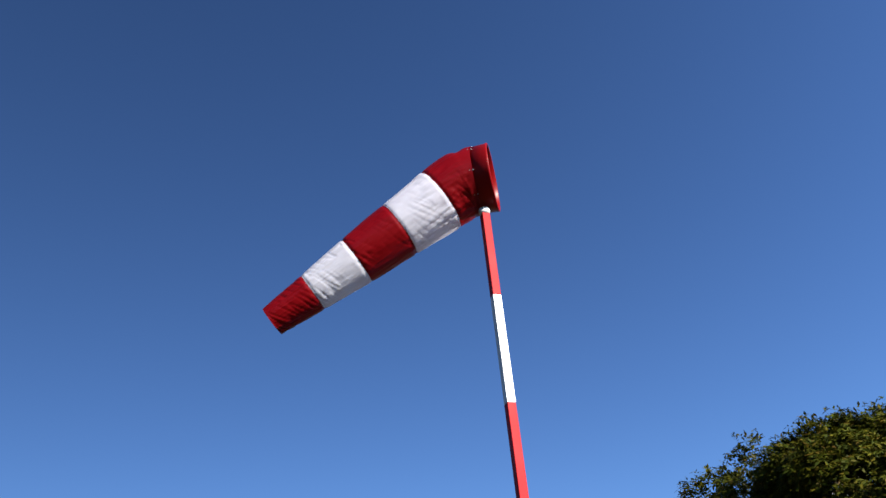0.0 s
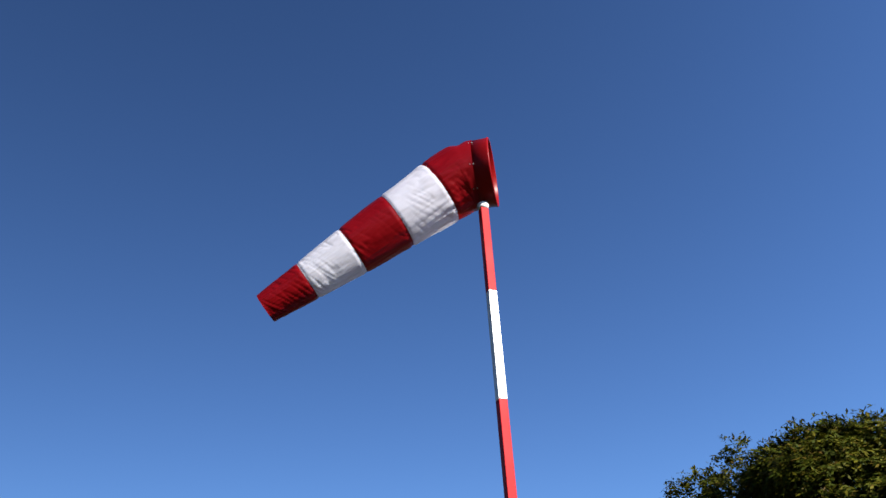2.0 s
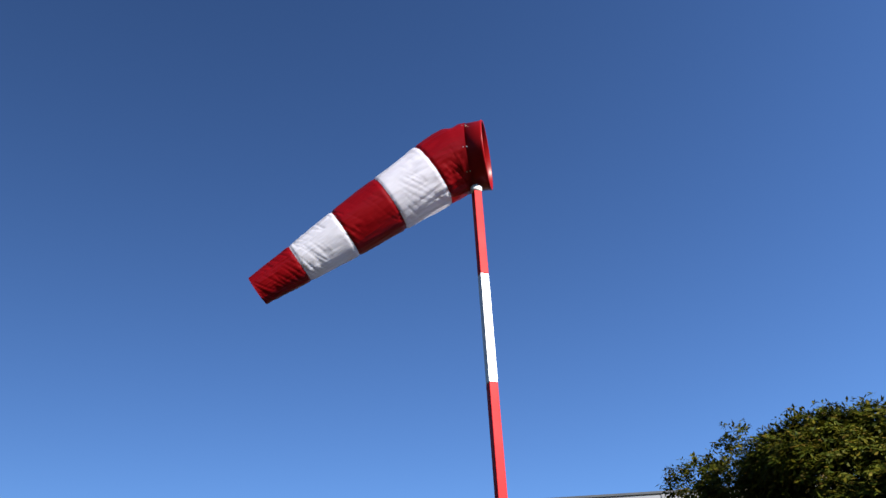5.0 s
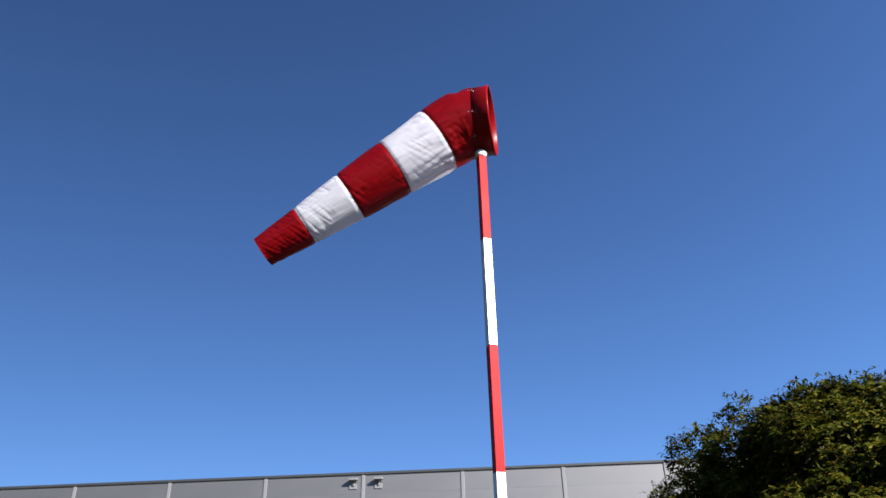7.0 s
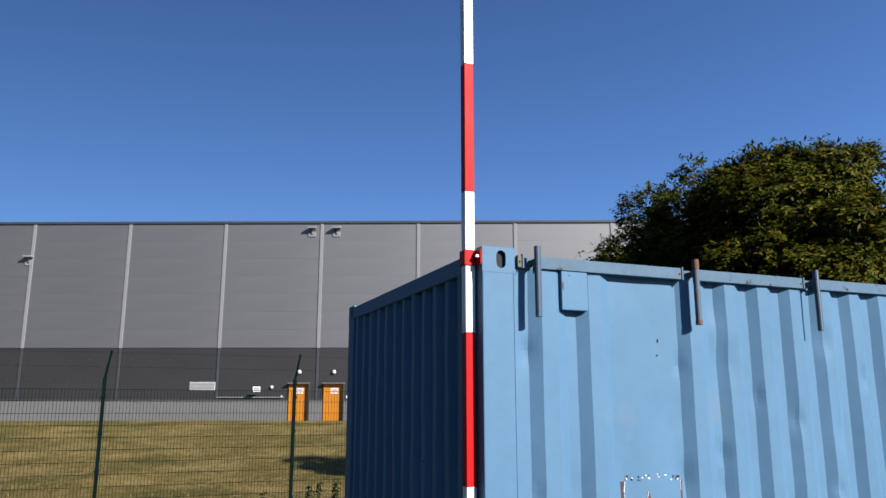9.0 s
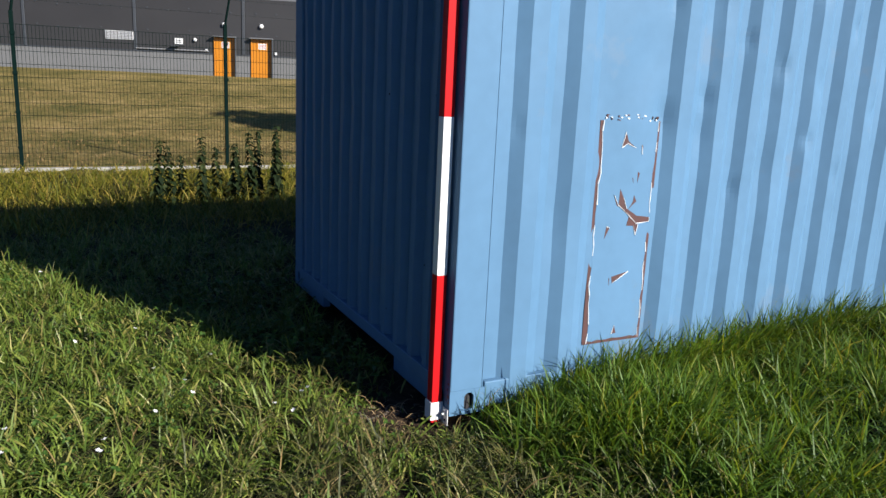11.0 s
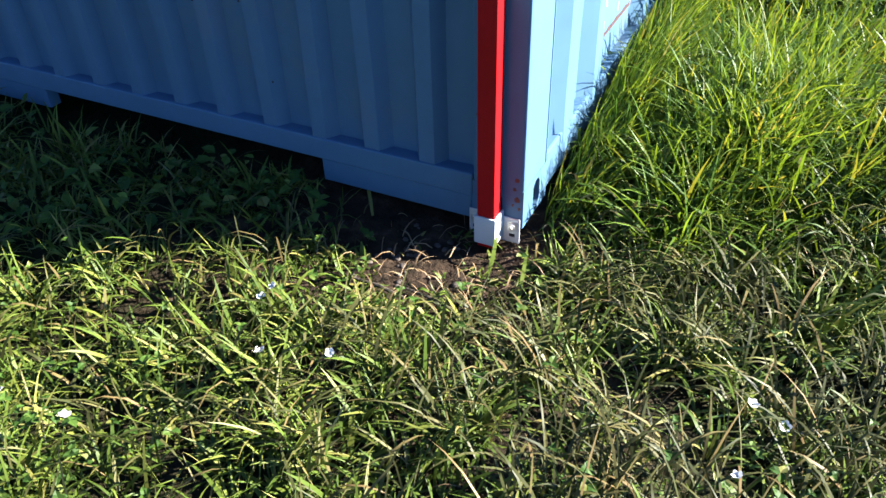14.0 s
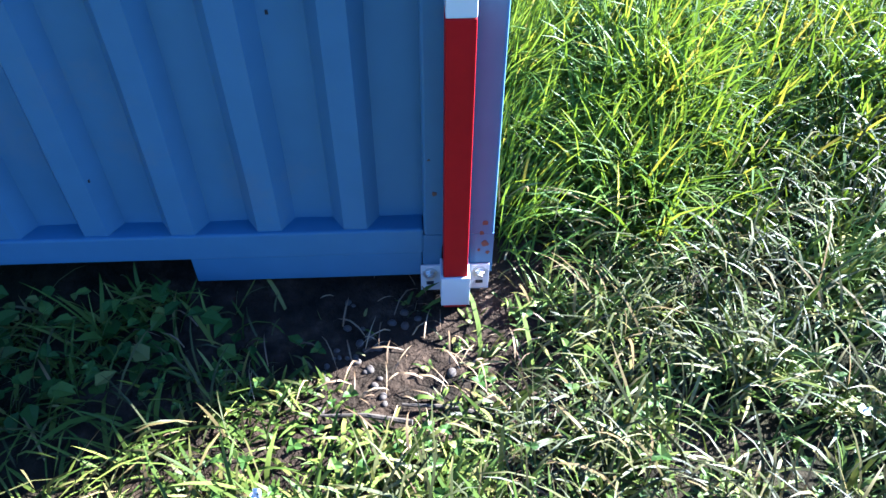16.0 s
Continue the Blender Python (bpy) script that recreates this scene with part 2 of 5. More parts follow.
def ground_z(x, y):
    """Height of the ground: a dip round the pole, a rise under the container and up to the hall."""
    x, y = np.asarray(x, float), np.asarray(y, float)
    deep = (x + 1.515) * 0.4112 + (y + 3.098) * 0.9115
    z = -0.065 + 0.115 * smoothstep(0.06, 0.75, x) * smoothstep(0.3, -0.12, y) * smoothstep(-3.0, -1.2, y) - 0.012 * np.exp(-((x + 0.04) ** 2 + (y - 0.10) ** 2) / 0.02)
    inside = smoothstep(0.02, 0.35, x) * smoothstep(0.08, 0.40, y) * smoothstep(6.3, 5.9, x) * smoothstep(2.7, 2.3, y)
    z = z * (1 - inside)
    z = z - 0.17 * smoothstep(3.0, 9.0, y)
    z = z + 1.30 * smoothstep(17, 46, deep) + 0.15 * smoothstep(0.7, 3.4, x) * smoothstep(0.3, -0.1, y) * smoothstep(-6, -2.5, y) * smoothstep(12, 7, x)
    near = smoothstep(30, 8, np.hypot(x, y))
    z = z + near * (1 - inside) * (0.016 * np.sin(3.1 * x + 1.3) * np.sin(2.7 * y) + 0.012 * np.sin(7.3 * x - 2.0 * y)
                                   + 0.010 * np.cos(9.1 * y + 4 * x))
    foot = 1 - np.exp(-(((x + 0.10) / 0.50) ** 2 + ((y - 0.20) / 0.45) ** 2) ** 2)
    lumps = (np.sin(19 * x + 3 * np.sin(5 * y)) * np.sin(17 * y + 2 * np.sin(6 * x)) + 0.7 * np.sin(27 * x - 14 * y + 1.7)
             + 0.6 * np.sin(11 * y + 23 * x + 0.4))
    return z + 0.013 * lumps * foot * (1 - inside) * smoothstep(7, 3, np.hypot(x, y))


def ground_material():
    m = bpy.data.materials.new("soil_and_shade_dark_turf")
    m.use_nodes = True
    nt = m.node_tree
    bsdf = nt.nodes["Principled BSDF"]
    co = nt.nodes.new("ShaderNodeTexCoord")
    pos = nt.nodes.new("ShaderNodeSeparateXYZ")
    nt.links.new(co.outputs["Object"], pos.inputs[0])

    def tex(scale, detail=8, rough=0.6):
        n = nt.nodes.new("ShaderNodeTexNoise")
        n.inputs["Scale"].default_value, n.inputs["Detail"].default_value, n.inputs["Roughness"].default_value = scale, detail, rough
        nt.links.new(co.outputs["Object"], n.inputs["Vector"])
        return n
    earth = ramp(nt, [(0.3, (0.011, 0.009, 0.006)), (0.55, (0.035, 0.023, 0.015)), (0.75, (0.087, 0.058, 0.038))])
    nt.links.new(tex(14).outputs[0], earth.inputs[0])
    # turf floor near black: shade between the blades is put into its colour
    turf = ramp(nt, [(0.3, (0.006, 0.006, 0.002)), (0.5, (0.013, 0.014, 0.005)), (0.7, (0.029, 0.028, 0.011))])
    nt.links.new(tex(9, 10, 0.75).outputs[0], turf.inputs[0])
    gap = nt.nodes.new("ShaderNodeVectorMath")
    gap.operation = 'DISTANCE'
    gap.inputs[1].default_value = (-0.2, 0.25, -0.06)
    nt.links.new(co.outputs["Object"], gap.inputs[0])
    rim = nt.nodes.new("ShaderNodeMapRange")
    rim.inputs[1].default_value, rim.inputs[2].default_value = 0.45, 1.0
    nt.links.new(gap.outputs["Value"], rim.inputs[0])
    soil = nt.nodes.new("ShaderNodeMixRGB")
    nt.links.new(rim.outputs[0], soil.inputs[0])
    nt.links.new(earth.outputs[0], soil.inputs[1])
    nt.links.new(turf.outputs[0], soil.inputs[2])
    lawn = ramp(nt, [(0.38, (0.041, 0.043, 0.010)), (0.47, (0.087, 0.071, 0.019)), (0.54, (0.164, 0.120, 0.042)), (0.62, (0.233, 0.169, 0.070))])
    a, b = tex(0.35, 10, 0.7), tex(4.0, 8, 0.75)
    av = nt.nodes.new("ShaderNodeMath")
    av.operation = 'MULTIPLY_ADD'
    av.inputs[1].default_value = 0.5
    half = nt.nodes.new("ShaderNodeMath")
    half.operation = 'MULTIPLY'
    half.inputs[1].default_value = 0.5
    nt.links.new(a.outputs[0], half.inputs[0])
    nt.links.new(b.outputs[0], av.inputs[0])
    nt.links.new(half.outputs[0], av.inputs[2])
    nt.links.new(av.outputs[0], lawn.inputs[0])
    edge = nt.nodes.new("ShaderNodeMapRange")
    edge.inputs[1].default_value, edge.inputs[2].default_value = 10.2, 11.0
    nt.links.new(pos.outputs["Y"], edge.inputs[0])
    mix = nt.nodes.new("ShaderNodeMixRGB")
    nt.links.new(edge.outputs[0], mix.inputs[0])
    nt.links.new(soil.outputs[0], mix.inputs[1])
    nt.links.new(lawn.outputs[0], mix.inputs[2])
    nt.links.new(mix.outputs[0], bsdf.inputs["Base Color"])
    bsdf.inputs["Roughness"].default_value = 0.95
    bsdf.inputs["Specular IOR Level"].default_value = 0.1
    bp = nt.nodes.new("ShaderNodeBump")
    bp.inputs["Strength"].default_value, bp.inputs["Distance"].default_value = 0.9, 0.03
    nt.links.new(tex(25).outputs[0], bp.inputs["Height"])
    nt.links.new(bp.outputs[0], bsdf.inputs["Normal"])
    return m


def build_ground():
    near = np.arange(-6, 6.01, 0.08)
    far = 6 + np.cumsum(np.geomspace(0.2, 260, 46))
    line = np.concatenate([-far[::-1], near, far])
    gx, gy = np.meshgrid(line, line + 2.0, indexing="ij")
    v = np.stack([gx, gy, ground_z(gx, gy)], -1).reshape(-1, 3)
    n = len(line)
    i = np.arange(n * n).reshape(n, n)
    q = np.stack([i[:-1, :-1], i[1:, :-1], i[1:, 1:], i[:-1, 1:]], -1).reshape(-1, 4)
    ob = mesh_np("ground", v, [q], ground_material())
    for p in ob.data.polygons:
        p.use_smooth = True
    return tagged(ob, "grassy ground of soil and dry mown lawn", "ground", kind="structure")


build_ground()


# ---- shipping container, eight feet wide and high ----
L, W, H = 6.058, 2.438, 2.438
D = 0.036


def corrugated(profile, z0, z1, axis, dents, seed, rows=84):
    """A sheet of given profile [(along, depth)], upright, lightly dented. axis 'x': the long side; 'y': the end."""
    rng = np.random.default_rng(seed)
    pts = []
    for (a0, d0), (a1, d1) in zip(profile[:-1], profile[1:]):
        n = max(1, int((a1 - a0) / 0.016))
        for k in range(n):
            pts.append((a0 + (a1 - a0) * k / n, d0 + (d1 - d0) * k / n))
    pts.append(profile[-1])
    a = np.array(pts)
    zs = np.linspace(z0, z1, rows)
    A, Z = np.meshgrid(a[:, 0], zs, indexing="ij")
    Dp = np.repeat(a[:, 1][:, None], rows, 1)
    Dp = Dp + 0.0018 * np.sin(5.1 * Z + 17 * A) + 0.0012 * np.sin(13 * Z - 7 * A + 1)
    for da, dz, r, depth in dents:
        Dp = Dp + 0.90 * depth * np.exp(-(((A - da) / r) ** 2 + ((Z - dz) / (1.7 * r)) ** 2))
    front = np.stack([A, Dp, Z] if axis == "x" else [Dp, A, Z], -1).reshape(-1, 3)
    back = front.copy()
    back[:, 1 if axis == "x" else 0] += 0.004
    n, m = A.shape
    i = np.arange(n * m).reshape(n, m)
    q = np.stack([i[:-1, :-1], i[1:, :-1], i[1:, 1:], i[:-1, 1:]], -1).reshape(-1, 4)
    return np.concatenate([front, back]), [q, q[:, ::-1] + n * m]


def side_profile(end):
    p = [(0.165, D), (0.256, D), (0.313, 0), (0.398, 0), (0.466, D), (0.521, D), (0.578, 0), (0.649, 0), (0.716, D),
         (1.129, D), (1.184, 0), (1.261, 0), (1.327, D)]
    s = 1.379
    while s < end - 0.38:
        p += [(s, D), (s + 0.052, 0), (s + 0.122, 0), (s + 0.182, D)]
        s += 0.2288
    return p + [(end - 0.165, D)]


def end_profile():
    p = [(0.147, D + 0.006)]
    s = 0.160
    while s < W - 0.30:
        p += [(s, D + 0.006), (s + 0.078, D + 0.006), (s + 0.103, 0.004), (s + 0.150, 0.004)]
        s += 0.175
    return p + [(W - 0.147, D + 0.006)]


def casting(parent, x, y, z, sx, sy):
    """A corner fitting with an oval hole in each outer side; x, y: its outer corner, sx, sy: inward."""
    bm = bmesh.new()
    x1, y1 = x + sx * 0.178, y + sy * 0.150
    t = 0.014
    zc = z + 0.059
    hw, hh = 0.025, 0.043
    # outer sides as plates with an oval opening
    for side in ("y", "x"):
        ring_o, ring_i, ring_b = [], [], []
        for k in range(24):
            an = 2 * math.pi * k / 24
            ca, sa = math.cos(an), math.sin(an)
            ex = hw * ca
            ez = (hh - hw) * (1 if sa > 0 else -1) * (abs(sa) > 1e-6) + hw * sa
            m = max(abs(ca), abs(sa))
            oa, oz = (0.089 if side == "y" else 0.075) * ca / m, 0.059 * sa / m
            if side == "y":
                c = (x + sx * 0.099)
                cc = (x + x1) / 2
                ring_o.append(bm.verts.new((cc + oa, y, zc + oz)))
                ring_i.append(bm.verts.new((c + ex, y, zc + ez)))
                ring_b.append(bm.verts.new((c + ex, y + sy * t, zc + ez)))
            else:
                c = (y + sy * 0.085)
                cc = (y + y1) / 2
                ring_o.append(bm.verts.new((x, cc + oa, zc + oz)))
                ring_i.append(bm.verts.new((x, c + ex, zc + ez)))
                ring_b.append(bm.verts.new((x + sx * t, c + ex, zc + ez)))
        for k in range(24):
            j = (k + 1) % 24
            bm.faces.new((ring_o[k], ring_o[j], ring_i[j], ring_i[k]))
            bm.faces.new((ring_i[k], ring_i[j], ring_b[j], ring_b[k]))
    # top, bottom and inner sides
    for zz in (z, z + 0.118):
        bm.faces.new([bm.verts.new(c) for c in ((x, y, zz), (x1, y, zz), (x1, y1, zz), (x, y1, zz))])
    bm.faces.new([bm.verts.new(c) for c in ((x1, y, z), (x1, y1, z), (x1, y1, z + 0.118), (x1, y, z + 0.118))])
    bm.faces.new([bm.verts.new(c) for c in ((x, y1, z), (x1, y1, z), (x1, y1, z + 0.118), (x, y1, z + 0.118))])
    bmesh.ops.remove_doubles(bm, verts=bm.verts, dist=1e-5)
    bmesh.ops.recalc_face_normals(bm, faces=bm.faces)
    ob = part("corner_casting", bm, BLUE, parent)
    xa, xb = sorted((x + sx * 0.02, x + sx * 0.168))
    ya, yb = sorted((y + sy * 0.02, y + sy * 0.14))
    # solid black box: the shade inside the fitting is put into its colour
    part("hollow_shade", box(xa, xb, ya, yb, z + 0.01, z + 0.108), DARK, ob)
    return ob


def build_container():
    c = thing("shipping_container")
    tagged(c, "weathered light blue corrugated steel container on the grass", "container")
    for x, sx in ((0, 1), (L, -1)):
        for y, sy in ((0, 1), (W, -1)):
            casting(c, x, y, 0, sx, sy)
            casting(c, x, y, H - 0.118, sx, sy)
            xa, xb = sorted((x, x + sx * 0.165))
            ya, yb = sorted((y, y + sy * 0.147))
            part("corner_post", box(xa, xb, ya, yb, 0.114, H - 0.114, 0.006), BLUE, c)
    dents = [(0.24, 1.95, 0.035, 0.014), (1.36, 2.08, 0.06, -0.014), (1.42, 1.92, 0.07, 0.012), (2.13, 2.05, 0.05, 0.014),
             (1.11, 1.35, 0.05, 0.016), (1.36, 1.28, 0.05, 0.010), (2.2, 1.55, 0.06, 0.012), (0.98, 1.62, 0.09, 0.006),
             (1.84, 1.1, 0.08, 0.010), (2.75, 1.7, 0.07, 0.012), (0.52, 0.9, 0.08, 0.006), (3.4, 1.2, 0.1, 0.012), (1.12, 1.9, 0.03, 0.010), (1.37, 1.45, 0.035, 0.012), (1.62, 1.75, 0.03, 0.010), (1.62, 1.0, 0.035, 0.010),
             (1.88, 1.62, 0.035, 0.012), (2.13, 1.25, 0.03, 0.010), (2.4, 1.85, 0.035, 0.012), (2.4, 1.05, 0.04, 0.010), (0.28, 1.3, 0.03, 0.006), (2.65, 1.4, 0.04, 0.010)]
    v, f = corrugated(side_profile(L), 0.10, 2.36, "x", dents, 1)
    mesh_np("side_wall", v, f, BLUE, c)
    v2 = v.copy()
    v2[:, 1] = W - v2[:, 1]
    mesh_np("side_wall", v2, [q[:, ::-1] for q in f], BLUE, c)
    v, f = corrugated(end_profile(), 0.12, 2.36, "y", [(0.62, 0.55, 0.09, 0.008), (1.4, 1.3, 0.12, 0.01)], 2)
    mesh_np("end_wall", v, [q[:, ::-1] for q in f], BLUE, c)
    v2 = v.copy()
    v2[:, 0] = L - v2[:, 0]
    mesh_np("end_wall", v2, f, BLUE, c)
    # rails
    part("bottom_side_rail", box(0.179, L - 0.179, 0.002, 0.06, 0.02, 0.14, 0.006), BLUE, c)
    part("bottom_side_rail", box(0.179, L - 0.179, W - 0.06, W - 0.002, 0.02, 0.14, 0.006), BLUE, c)
    for x0, x1 in ((-0.004, 0.055), (L - 0.055, L + 0.004)):
        part("bottom_end_rail", box(x0, x1, 0.1475, W - 0.1475, 0.068, 0.138, 0.005), BLUE, c)
        part("top_end_rail", box(x0, x1, 0.151, W - 0.151, 2.335, 2.425, 0.008), BLUE, c)
        for y0, y1 in ((0.151, 0.64), (W - 0.64, W - 0.151)):
            part("gusset_plate", box(x0 + 0.006, x1 - 0.006, y0, y1, -0.008, 0.066, 0.004), BLUE, c)
    part("top_side_rail", box(0.179, L - 0.179, W - 0.05, W + 0.004, 2.343, 2.405, 0.004), BLUE, c)
    part("inner_rail", box(0.179, L - 0.179, 0.022, 0.06, 2.343, 2.400), BLUE_RAIL, c)
    # roof, slightly ribbed
    bm = bmesh.new()
    box(0.03, L - 0.03, 0.05, W - 0.05, 2.385, 2.40, 0, bm)
    for k in range(26):
        x = 0.28 + k * 0.215
        box(x, x + 0.10, 0.10, W - 0.10, 2.399, 2.413, 0.006, bm)
    part("roof", bm, BLUE_RAIL, c)
    # pan coloured black, so the shade beneath the container is painted in
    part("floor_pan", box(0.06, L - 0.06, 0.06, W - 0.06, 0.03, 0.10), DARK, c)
    # front top rail in lengths between tarpaulin bars
    bars = [0.268, 1.205, 2.043, 2.835, 3.66, 4.49, 5.32]
    edges = [0.179] + [e for b in bars for e in (b - 0.060, b + 0.028)] + [L - 0.179]
    for n, (a, b) in enumerate(zip(edges[0::2], edges[1::2])):
        bm = box(a, b, -0.018, 0.024, 2.343, 2.403, 0.003)
        rail = part("top_rail_length", bm, MOSS if n == 0 else BLUE_RAIL, c)
        part("end_plate", box(b - 0.006, b + 0.003, -0.024, 0.022, 2.340, 2.408, 0.001), BLUE_RAIL, rail)
        part("rivet", rod((b - 0.016, -0.023, 2.372), (b - 0.016, -0.017, 2.372), 0.006, seg=8), RUST, rail)
    for n, b in enumerate(bars):
        mat = RUSTY if n == 1 else BAR_BLUE
        bm = rod((b, -0.052, 2.105), (b, -0.052, 2.445), 0.0165, seg=14)
        bar = part("tarpaulin_bar", bm, mat, c, smooth=False)
        part("bar_bracket", box(b - 0.012, b + 0.012, -0.045, 0.03, 2.362, 2.386, 0.002), MOSS, bar)
        if n == 1:
            part("rusty_end", rod((b, -0.052, 2.105), (b, -0.052, 2.128), 0.0180, seg=14), RUST, bar)
            part("rusty_end", rod((b, -0.052, 2.395), (b, -0.052, 2.447), 0.0178, seg=14), RUST, bar)
    # ventilator cover
    bm = box(0.418, 0.566, -0.014, 0.034, 2.150, 2.341, 0.004)
    cover = part("ventilator_cover", bm, BLUE, c)
    part("rust_chip", box(0.422, 0.430, -0.0155, -0.0135, 2.25, 2.285, 0.0006), RUST, cover)
    part("rust_chip", box(0.458, 0.468, -0.0155, -0.0135, 2.318, 2.324, 0.0006), RUST, cover)
    # welds
    part("weld_seam", box(0.1635, 0.1675, -0.001, 0.036, 0.12, 2.33), BLUE, c)
    part("weld_seam", box(0.0005, 0.178, -0.0015, 0.002, 2.314, 2.3195), BLUE, c)
    return c


container = build_container()


# ---- windsock pole, strapped to the container's corner ----
PX, PY, PW = -0.036, 0.083, 0.0248


def build_pole():
    p = thing("windsock_pole", (PX, PY, 0))
    tagged(p, "square red and white banded steel pole clamped to container", "pole")
    joints = [-0.046, 0.052, 0.648, 1.335, 2.030, 2.348, 2.425, 2.717, 3.387, 4.050, 4.640]
    mats = [RED, RED, WHITE, RED, WHITE, None, WHITE, RED, WHITE, RED]
    for a, b, m in zip(joints[:-1], joints[1:], mats):
        if m is None:
            m = WHITE
        part("red_band" if m is RED else "white_band", box(-PW, PW, -PW, PW, a, b - 0.0005, 0.0025), m, p)
    # lower bracket: back plate, two bolted ears and a socket
    bk = part("lower_bracket", box(0.030, 0.0345, -0.077, 0.072, -0.050, 0.030, 0.001), PLASTIC_WHITE, p, "white painted steel bracket")
    bm = bmesh.new()
    box(-0.0310, -0.0252, -0.0305, 0.0305, -0.032, 0.054, 0.001, bm)
    box(-0.0252, 0.0298, -0.0305, -0.0252, -0.032, 0.054, 0.001, bm)
    box(-0.0252, 0.0298, 0.0252, 0.0305, -0.032, 0.054, 0.001, bm)
    part("socket", bm, PLASTIC_WHITE, bk)
    for y in (-0.056, 0.052):
        bolt = rod((0.030, y, 0.006), (0.020, y, 0.006), 0.0105, seg=6)
        rod((0.0298, y, 0.006), (0.0275, y, 0.006), 0.016, seg=16, bm=bolt)
        rod((0.020, y, 0.006), (0.013, y, 0.006), 0.006, seg=10, bm=bolt)
        part("bolt", bolt, ZINC, bk)
        # black slip on the plate, painted as the shade in a slot
        part("slot", box(0.0285, 0.0300, y - 0.008, y + 0.008, -0.030, -0.020), DARK, bk)
    # upper strap
    bm = bmesh.new()
    box(-0.0320, -0.0252, -0.0315, 0.0315, 2.350, 2.424, 0.0015, bm)
    box(-0.0252, 0.0330, -0.0315, -0.0252, 2.350, 2.424, 0.0015, bm)
    box(-0.0252, 0.0330, 0.0252, 0.0315, 2.350, 2.424, 0.0015, bm)
    box(0.0270, 0.0345, -0.082, -0.0315, 2.350, 2.424, 0.0015, bm)
    box(0.0270, 0.0345, 0.0315, 0.080, 2.350, 2.424, 0.0015, bm)
    st = part("upper_strap", bm, RED, p, "red painted steel strap")
    for y in (-0.062, 0.060):
        part("bolt", rod((0.0272, y, 2.39), (0.012, y, 2.39), 0.009, seg=6), ZINC, st)
    # bearing
    bm = bmesh.new()
    bmesh.ops.create_cone(bm, cap_ends=True, segments=24, radius1=0.030, radius2=0.036, depth=0.022, matrix=Matrix.Translation((0, 0, 4.651)))
    b2 = bmesh.new()
    bmesh.ops.create_uvsphere(b2, u_segments=20, v_segments=10, radius=0.037, matrix=Matrix.Translation((0, 0, 4.668)) @ Matrix.Diagonal((1, 1, 0.62, 1)))
    join(bm, b2)
    part("bearing", bm, WHITE, p, "white bearing cap", smooth=True)
    part("spindle", rod((0, 0, 4.68), (0, 0, 4.712), 0.013, seg=12), HOOP_RED, p)
    return p


build_pole()


# ---- windsock ----
def fabric(name, base):
    m = material(name, base, rough=0.36, vary=0.05, big=7, fine=30, bump=0.06, bump_dist=0.01, spec=0.28)
    nt = m.node_tree
    bsdf, out = nt.nodes["Principled BSDF"], nt.nodes["Material Output"]
    tr = nt.nodes.new("ShaderNodeBsdfTranslucent")
    tr.inputs[0].default_value = (*base, 1)
    mix = nt.nodes.new("ShaderNodeMixShader")
    mix.inputs[0].default_value = 0.44
    nt.links.new(bsdf.outputs[0], mix.inputs[1])
    nt.links.new(tr.outputs[0], mix.inputs[2])
    nt.links.new(mix.outputs[0], out.inputs[0])
    return m


RED_CLOTH = fabric("red_nylon", (0.219, 0.002, 0.005))
WHITE_CLOTH = fabric("white_nylon", (0.690, 0.680, 0.750))


